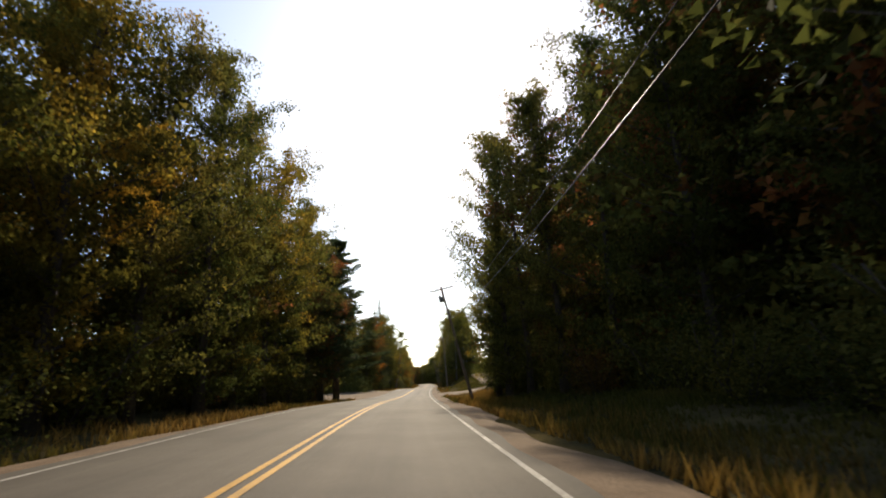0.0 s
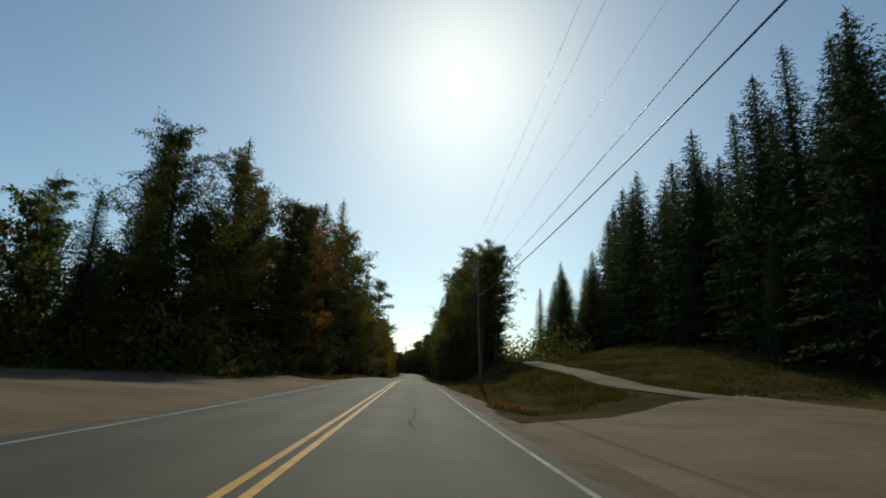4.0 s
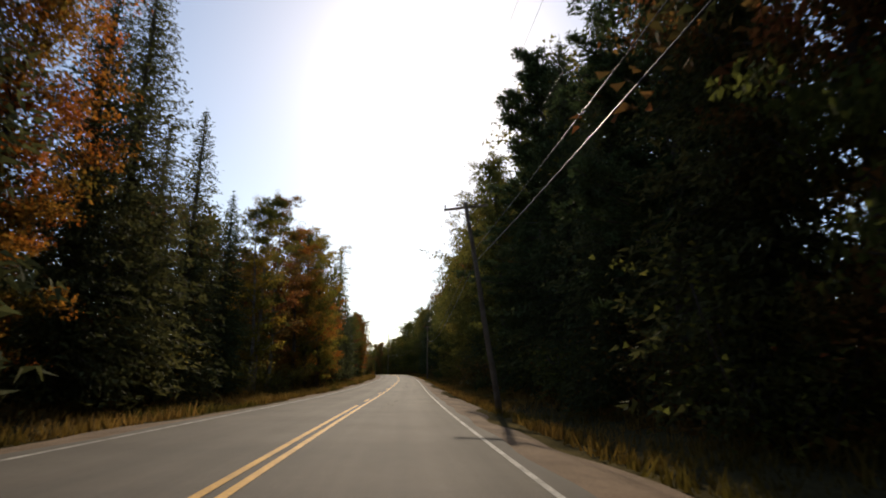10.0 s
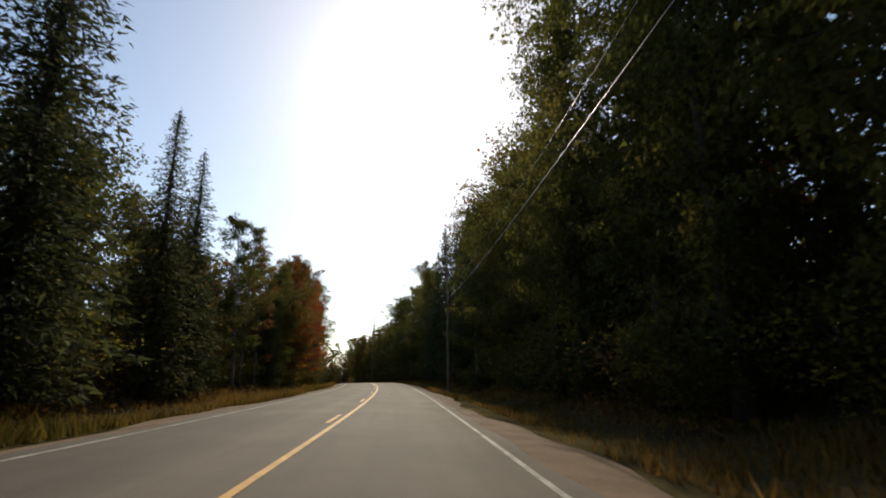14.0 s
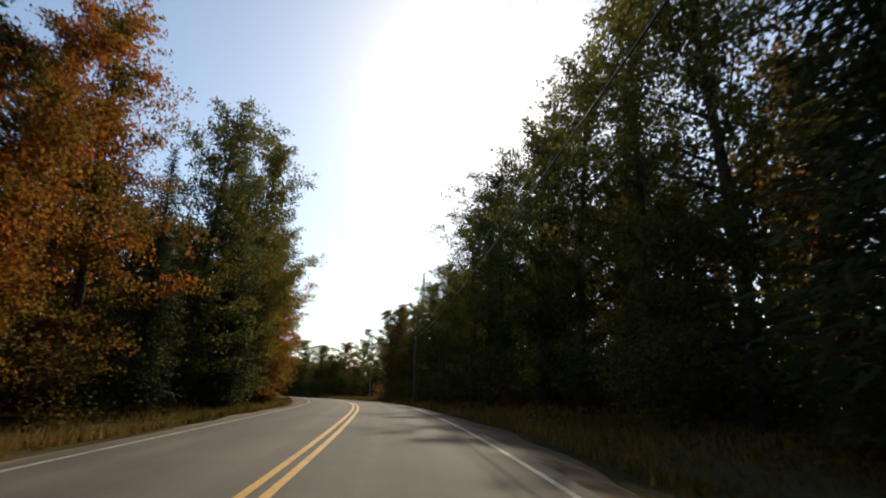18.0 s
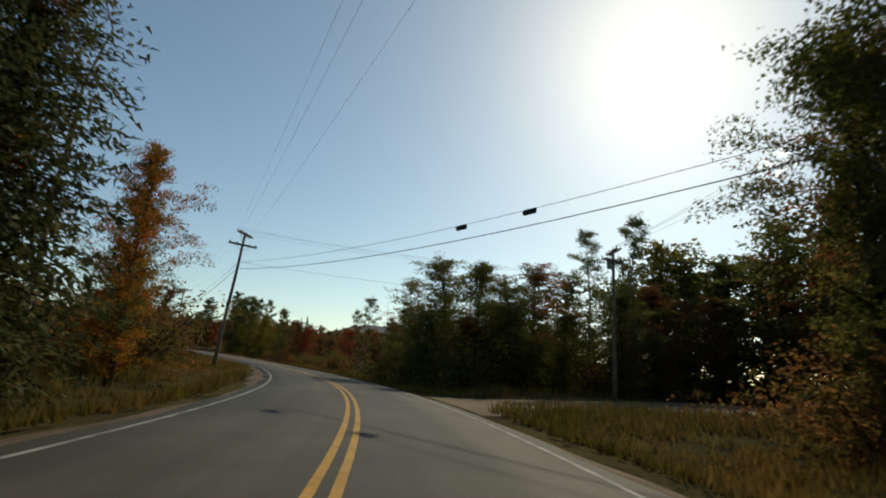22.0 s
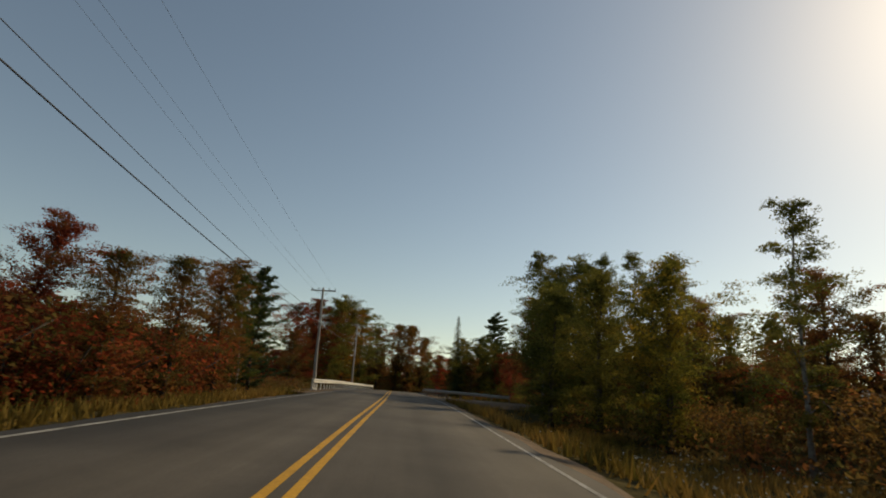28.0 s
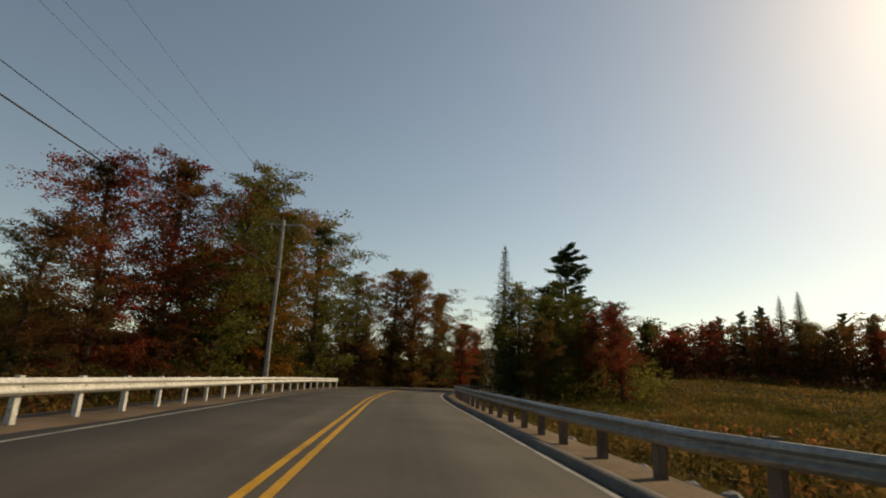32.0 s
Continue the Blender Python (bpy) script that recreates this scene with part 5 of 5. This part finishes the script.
def crack(s0, d0, length, seed, wide=0.016):
    r = np.random.default_rng(seed)
    v, f = [], []
    n = int(length / 0.35)
    d = d0
    for i in range(n + 1):
        s = s0 + length * i / n
        d += r.normal() * 0.07
        w = wide * r.uniform(0.3, 1.3)
        for q in (-w, w):
            x, y = plan(s, d + q)
            v.append((float(x), float(y), float(road_z(s, d + q)) + 0.0225 * (1 - min(1, abs(d) / 3.9)) + 0.004))
    for i in range(n):
        f.append((2 * i, 2 * i + 1, 2 * i + 3, 2 * i + 2))
    return tagged(new("road_crack", mesh_from("road_crack", v, f, CRACK)), "dark ragged crack in the worn asphalt", "crack", kind="structure")


for i, (s0, d0, ln) in enumerate([(251.5, 1.45, 17), (252, 1.75, 5), (328, 1.1, 4.5), (330, 1.45, 8), (214, 1.2, 5), (262, 1.5, 3), (88, 1.6, 7), (300, 1.3, 4)]):
    crack(s0, d0, ln, 200 + i)

# ---------------------------------------------------------------- utility poles and cables


def insulator(name, p, parent):
    b = Build().lathe(p, [(0.012, -0.05), (0.015, 0.03), (0.05, 0.035), (0.055, 0.07), (0.035, 0.09), (0.05, 0.10), (0.045, 0.14), (0.02, 0.155)], 8)
    return part(name, b.mesh(name, CERAMIC, flat=False), parent)


def utility_pole(s, d, h, mat, arms=((0.25, 2.4, 0.0),), lean=(0.0, 0.0), tank=False, label="weathered wooden utility pole with one crossarm"):
    """A pole at station s, offset d. arms: drop from the top, length, turn. lean: degrees across (to the right) and along the road."""
    p = spot(s, d)
    top_z = float(road_z(s, 0)) + h
    hh = top_z - p.z
    m = pose(p.x, p.y, p.z, 0, 0, math.degrees(head_at(s))) @ pose(0, 0, 0, -lean[1], lean[0], 0)
    ob = thing("utility_pole", label, "utility pole", group="utility poles along the road", at=m)
    n = 9
    b = Build().tube([(0.02 * math.sin(k * 1.3), 0.015 * math.sin(k * 2.1), -0.4 + (hh + 0.4) * k / n) for k in range(n + 1)], [0.165 - 0.065 * k / n for k in range(n + 1)], 12)
    part("pole", b.mesh("pole", mat, flat=False), ob)
    ties = []
    for drop, ln, turn in arms:
        t = Matrix.Rotation(radians(turn), 3, "Z")
        z = hh - drop
        for off in ((-0.13, 0.13) if len(arms) > 1 else (0.15,)):
            part("crossarm", Build().box(t @ Vector((0, off, z)), (ln, 0.10, 0.12), t).mesh("crossarm", mat), ob)
        for sgn in (-1, 1):
            b = Build().tube([t @ Vector((sgn * 0.62, 0.16, z - 0.05)), t @ Vector((0, 0.13, z - 0.55))], [0.018, 0.018], 5)
            part("brace", b.mesh("brace", GALV), ob)
        for q in (-0.46, -0.2, 0.22, 0.46) if ln > 2.1 else (-0.44, 0.44):
            w = t @ Vector((ln * q, 0.15, z + 0.11))
            insulator("insulator", w, ob)
            ties.append(m @ (w + Vector((0, 0, 0.13))))
    if tank:
        b = Build().lathe((-0.36, 0.0, hh - 1.75), [(0.15, 0.22), (0.18, 0.25), (0.18, 0.80), (0.15, 0.85), (0.08, 0.88)], 16)
        tk = part("transformer", b.mesh("transformer", TANK, flat=False), ob, "grey cylindrical transformer tank")
        part("bushing", Build().lathe((-0.36, 0.05, hh - 0.89), [(0.03, 0), (0.05, 0.05), (0.03, 0.08), (0.05, 0.12), (0.02, 0.2)], 8).mesh("bushing", CERAMIC, flat=False), tk)
        part("bracket", Build().box((-0.14, 0, hh - 1.3), (0.2, 0.1, 0.5)).mesh("bracket", GALV), ob)
    part("cable_clamp", Build().box((0, 0.14, hh - 3.3), (0.12, 0.16, 0.2)).mesh("cable_clamp", GALV), ob)
    low = [m @ Vector((0, 0.17, hh - 3.3)), m @ Vector((0, 0.17, hh - 2.7))]
    return ties, low


def cable(a, b, r, sag, label="thin black overhead wire between two poles", n=16, mat=WIRE):
    pts = [Vector(a).lerp(Vector(b), k / n) - Vector((0, 0, 4 * sag * (k / n) * (1 - k / n))) for k in range(n + 1)]
    ob = new("overhead_wire", Build().tube(pts, [r] * (n + 1), 5).mesh("overhead_wire", mat, flat=False))
    tagged(ob, label, "cable", group="overhead wires")
    return pts


P = {}
P["before"] = utility_pole(-24, 7.0, 11.0, POLE_WOOD)
P["first"] = utility_pole(51, 7.5, 10.7, POLE_WOOD, tank=True, lean=(-12.5, 0), label="leaning brown utility pole with a transformer and crossarm")
P["bank"] = utility_pole(123, 7.5, 11.6, POLE_WOOD, lean=(-2.0, 7.5), label="tall brown utility pole on the grassy bank")
P["woods"] = utility_pole(216, 6.6, 10.5, POLE_WOOD, lean=(-8.0, 0), label="leaning brown utility pole against the dark woods")
P["spruces"] = utility_pole(316, 6.9, 12.0, POLE_WOOD)
P["bend"] = utility_pole(402.5, 8.7, 10.8, POLE_WOOD)
P["corner"] = utility_pole(463, -7.4, 11.9, POLE_WOOD, arms=((0.15, 2.2, 55), (1.15, 2.4, 0)), lean=(4.6, 0), label="dark utility pole with crossarms in two directions")
P["side"] = utility_pole(446, 19.6, 10.8, POLE_WOOD, arms=((0.2, 2.4, 75), (0.9, 2.4, 20)), tank=True, label="utility pole with double crossarms and a transformer")
P["brush"] = utility_pole(507.8, -6.5, 9.9, POLE_WOOD, lean=(2.0, 0), label="leaning brown utility pole among the brush")
P["rail"] = utility_pole(557.8, -6.9, 9.5, POLE_GREY, lean=(-1.2, 0), label="pale silvered utility pole behind the guardrail")
P["last"] = utility_pole(600, -7.2, 11.0, POLE_GREY, label="pale silvered utility pole against the trees")
P["beyond"] = utility_pole(652, -8.5, 10.5, POLE_GREY)
P["service"] = utility_pole(418.5, 15.9, 11.2, POLE_WOOD, label="brown utility pole half hidden among the trees")
chain = ["before", "first", "bank", "woods", "spruces", "bend", "corner", "brush", "rail", "last", "beyond"]
for one, two in zip(chain[:-1], chain[1:]):
    (ta, la), (tb, lb) = P[one], P[two]
    span = (la[0] - lb[0]).length
    sag = span * (0.012 if span > 60 else 0.008)
    for i in (0, 1, 3):
        cable(ta[-4:][i], tb[:4][i] if len(tb) >= 4 else tb[0], 0.0045, sag, "very thin bare overhead wire on the crossarms")
    if two == "corner":
        la = P["service"][1]        # the thick cables cross the bend from a pole back among the trees
    pts = cable(la[0], lb[0], 0.021, sag * 1.5, "thick black cable slung between two poles")
    upper = cable(la[1], lb[1], 0.012, sag * 1.35)
    if two == "corner":
        pts = upper
        for k, q in ((6, 0.7), (5, 0.4)):
            a, c = pts[k].lerp(pts[k + 1], q), pts[k].lerp(pts[k + 1], q + 0.22)
            b = Build().tube([a, a.lerp(c, 0.12) - Vector((0, 0, 0.10)), a.lerp(c, 0.88) - Vector((0, 0, 0.10)), c], [0.03, 0.13, 0.13, 0.03], 8)
            tagged(new("splice_case", b.mesh("splice_case", WIRE, flat=False)), "black splice case hanging on the overhead cable", "cable box")
P["thicket"] = utility_pole(456, 31, 11.6, POLE_WOOD, label="brown utility pole standing in the thicket")
for i in (0, 1, 3):
    cable(P["corner"][0][i], P["thicket"][0][i], 0.007, 0.6)
    cable(P["thicket"][0][i], P["side"][0][i], 0.007, 0.2)
    cable(P["side"][0][i], P["service"][0][i], 0.011, 0.5, "pale bare aluminium wire beside the side road", mat=BARE_WIRE)
cable(P["corner"][1][1], P["thicket"][1][1], 0.010, 0.5)

# ---------------------------------------------------------------- guardrails and kerb


def guardrail(path, post_mat, steel, label, high=0.72):
    """A steel W-beam on posts along a path of (s, d). Beams lap end to end; each post stands in the ground."""
    pts = []
    for (a, b) in zip(path[:-1], path[1:]):
        ln = math.hypot(b[0] - a[0], b[1] - a[1])
        for k in range(max(1, round(ln / 0.95))):
            q = k / max(1, round(ln / 0.95))
            pts.append((a[0] + (b[0] - a[0]) * q, a[1] + (b[1] - a[1]) * q))
    pts.append(path[-1])
    w = [Vector((*[float(c) for c in plan(s, d)], float(road_z(s, d)) - 0.10 + high)) for s, d in pts]
    ob = thing("guardrail", label, "guardrail", group="guardrails by the bridge", at=Matrix.Translation(w[0] - Vector((0, 0, high))))
    o = w[0] - Vector((0, 0, high))
    prof = [(0.0, 0.155), (0.02, 0.15), (0.075, 0.10), (0.08, 0.07), (0.015, 0.02), (0.015, -0.02), (0.08, -0.07), (0.075, -0.10), (0.02, -0.15), (0.0, -0.155)]
    face = -1 if path[0][1] > 0 else 1      # the ridges face the traffic
    seg = 4
    for k0 in range(0, len(w) - 1, seg):
        idx = list(range(k0, min(k0 + seg, len(w) - 1) + 1))
        v, f = [], []
        for i in idx:
            t = (w[min(i + 1, len(w) - 1)] - w[max(i - 1, 0)]).normalized()
            side = Vector((t.y, -t.x, 0)).normalized() * face
            for th in (0.0, -0.006):
                for q, z in prof:
                    v.append(w[i] - o + side * (q + th + 0.004 * ((k0 // seg) % 2)) + Vector((0, 0, z)))
        m = len(prof)
        for j in range(len(idx) - 1):
            a = j * 2 * m
            for q in range(m - 1):
                f.append((a + q, a + q + 1, a + q + 1 + 2 * m, a + q + 2 * m))
                f.append((a + m + q, a + m + q + 2 * m, a + m + q + 1 + 2 * m, a + m + q + 1))
            for q in (0, m - 1):
                f.append((a + q, a + q + 2 * m, a + q + 3 * m, a + q + m))
        part("beam", mesh_from("beam", v, f, steel, flat=True), ob)
    step = 2
    size = (0.16, 0.16) if post_mat is POLE_WOOD else (0.10, 0.14)
    for i in range(0, len(w), step):
        t = (w[min(i + 1, len(w) - 1)] - w[max(i - 1, 0)]).normalized()
        side = Vector((t.y, -t.x, 0)).normalized() * face
        turn = Matrix.Rotation(math.atan2(-t.x, t.y), 3, "Z")
        c = w[i] - o - side * (0.03 + size[0] / 2)
        part("bolt", Build().box(w[i] - o + side * 0.022, (0.02, 0.035, 0.035), turn).mesh("bolt", GALV), ob)
        part("post", Build().box(c + Vector((0, 0, -0.42)), (size[0], size[1], 1.22), turn).mesh("post", post_mat), ob)
    return ob


for name, s0, s1, sgn, far in (("bridge_verge", 540, 640, -1, 6.3), ("bridge_verge", 571, 640, 1, 5.7)):
    edges = [(lambda s, q=sgn: q * (lane(s) + 0.36), -0.03), (lambda s, q=sgn, w=far: q * w, -0.05), (lambda s, q=sgn, w=far: q * (w + 0.6), -0.55)]
    ob = new(name, strip(name, s0, s1, edges if sgn > 0 else edges[::-1], GRAVEL, 2.0))
    tagged(ob, "level gravel verge under the guardrail", "verge", kind="structure")
guardrail([(547, -5.35), (552, -5.25), (612, -5.2)], PALE_STEEL, PALE_STEEL, "cream white painted steel guardrail on steel posts", high=0.70)
guardrail([(567.5, 13.5), (568.2, 9.6), (570, 6.6), (573, 5.35), (578, 5.0), (615, 4.95), (640, 4.9)], POLE_WOOD, GALV, "galvanised steel guardrail on brown timber posts, curving away at its end")
end = thing("guardrail_end", "rounded steel end shoe on the guardrail", "guardrail end", at=pose(*[float(c) for c in plan(546.9, -5.33)], float(road_z(546.9, -5.33)) + 0.53, 0, 0, math.degrees(head_at(547))))
part("shoe", Build().tube([(0, 0.1, -0.16), (0, -0.08, -0.14), (0, -0.14, 0), (0, -0.08, 0.14), (0, 0.1, 0.16)], [0.035] * 5, 8).mesh("shoe", PALE_STEEL), end)
part("lower_bar", Build().box((0, 0.95, -0.46), (0.05, 1.9, 0.10)).mesh("lower_bar", PALE_STEEL), end)
part("brace", Build().tube([(0.0, 0.1, -0.45), (0.0, 0.9, -0.15)], [0.02, 0.02], 6).mesh("brace", PALE_STEEL), end)
kv, kf = [], []
ks = np.arange(569, 640, 1.5)
for s in ks:
    for d, z in ((lane(s) + 0.16, 0.0), (lane(s) + 0.20, 0.10), (lane(s) + 0.27, 0.13), (lane(s) + 0.38, 0.12), (lane(s) + 0.46, -0.06)):
        x, y = plan(s, d)
        kv.append((float(x), float(y), float(road_z(s, d)) + z))
for i in range(len(ks) - 1):
    for j in range(4):
        kf.append((i * 5 + j, i * 5 + j + 1, i * 5 + j + 6, i * 5 + j + 5))
tagged(new("kerb", mesh_from("kerb", kv, kf, KERB, flat=False)), "low rounded asphalt kerb under the guardrail", "kerb", kind="structure")

# ---------------------------------------------------------------- small things


def stone(p, r, seed):
    q = np.random.default_rng(seed)
    b = Build().lathe((0, 0, 0), [(r * 0.35, -r * 0.5), (r * 0.95, -r * 0.25), (r, r * 0.1), (r * 0.6, r * 0.45), (r * 0.2, r * 0.55)], 7)
    b.v = [Vector((v.x * q.uniform(0.8, 1.2), v.y * q.uniform(0.7, 1.1), v.z * q.uniform(0.8, 1.1))) for v in b.v]
    ob = new("stone", b.mesh("stone", STONE))
    ob.matrix_basis = pose(p.x, p.y, p.z + r * 0.2, 0, 0, float(q.uniform(0, 360)))
    return tagged(ob, "grey rounded stone on the bank below the guardrail", "stone", group="stones on the bank")


for k in range(46):
    s, d = rng.uniform(569, 590), rng.uniform(5.9, 8.6)
    stone(spot(s, d), float(rng.uniform(0.10, 0.26)), 400 + k)
for k in range(26):
    s, d = rng.uniform(572, 596), rng.uniform(-8.6, -6.2)
    stone(spot(s, d), float(rng.uniform(0.10, 0.24)), 460 + k)

def stump(s, d, h, r):
    """A dark weathered stump with flared roots and a splintered top."""
    q = np.random.default_rng(91)
    b = Build().lathe((0, 0, 0), [(r * 1.7, -0.2), (r * 1.35, 0.05), (r * 1.05, 0.25), (r * 0.95, h * 0.8), (r * 0.85, h)], 11)
    b.v = [Vector((v.x * q.uniform(0.88, 1.14), v.y * q.uniform(0.88, 1.14), v.z + (q.uniform(-0.12, 0.2) if v.z > h * 0.9 else 0))) for v in b.v]
    ob = new("tree_stump", b.mesh("tree_stump", BARK))
    ob.matrix_basis = Matrix.Translation(spot(s, d))
    return tagged(ob, "dark broken tree stump at the edge of the dirt entrance", "stump")


stump(95.0, 25.5, 1.1, 0.26)
p = spot(52, 7.0)
br = Build()
limb(br, (0, 0, 0), (0.2, 0.1, 0.8), 0.8, 0.02, 0.15, rng, 4, 5)
limb(br, (0.04, 0.02, 0.3), (-0.6, 0.1, 0.7), 0.5, 0.014, 0.15, rng, 4, 5)
limb(br, (0.08, 0.02, 0.35), (0.7, 0.0, 0.5), 0.45, 0.012, 0.15, rng, 4, 5)
twig = new("broken_branch", br.mesh("broken_branch", BARK_PALE, flat=False))
twig.matrix_basis = Matrix.Translation(p)
tagged(twig, "pale broken forked branch stuck in the verge", "branch")


def marker_stake(s, d, h, lean):
    """A thin pale stake with a flat top, driven into the verge at a slant."""
    p = spot(s, d)
    ob = thing("marker_stake", "thin pale leaning stake in the roadside grass", "stake", at=pose(p.x, p.y, p.z, 0, lean, math.degrees(head_at(s))))
    part("shaft", Build().tube([(0, 0, -0.3), (0.01, 0, h * 0.5), (0, 0, h)], [0.03, 0.028, 0.026], 7).mesh("shaft", POLE_GREY, flat=False), ob)
    part("cap", Build().lathe((0, 0, h - 0.02), [(0.03, 0), (0.034, 0.02), (0.034, 0.06), (0.02, 0.08)], 8).mesh("cap", PALE_STEEL, flat=False), ob)
    return ob


marker_stake(465, -9.2, 2.7, 12)
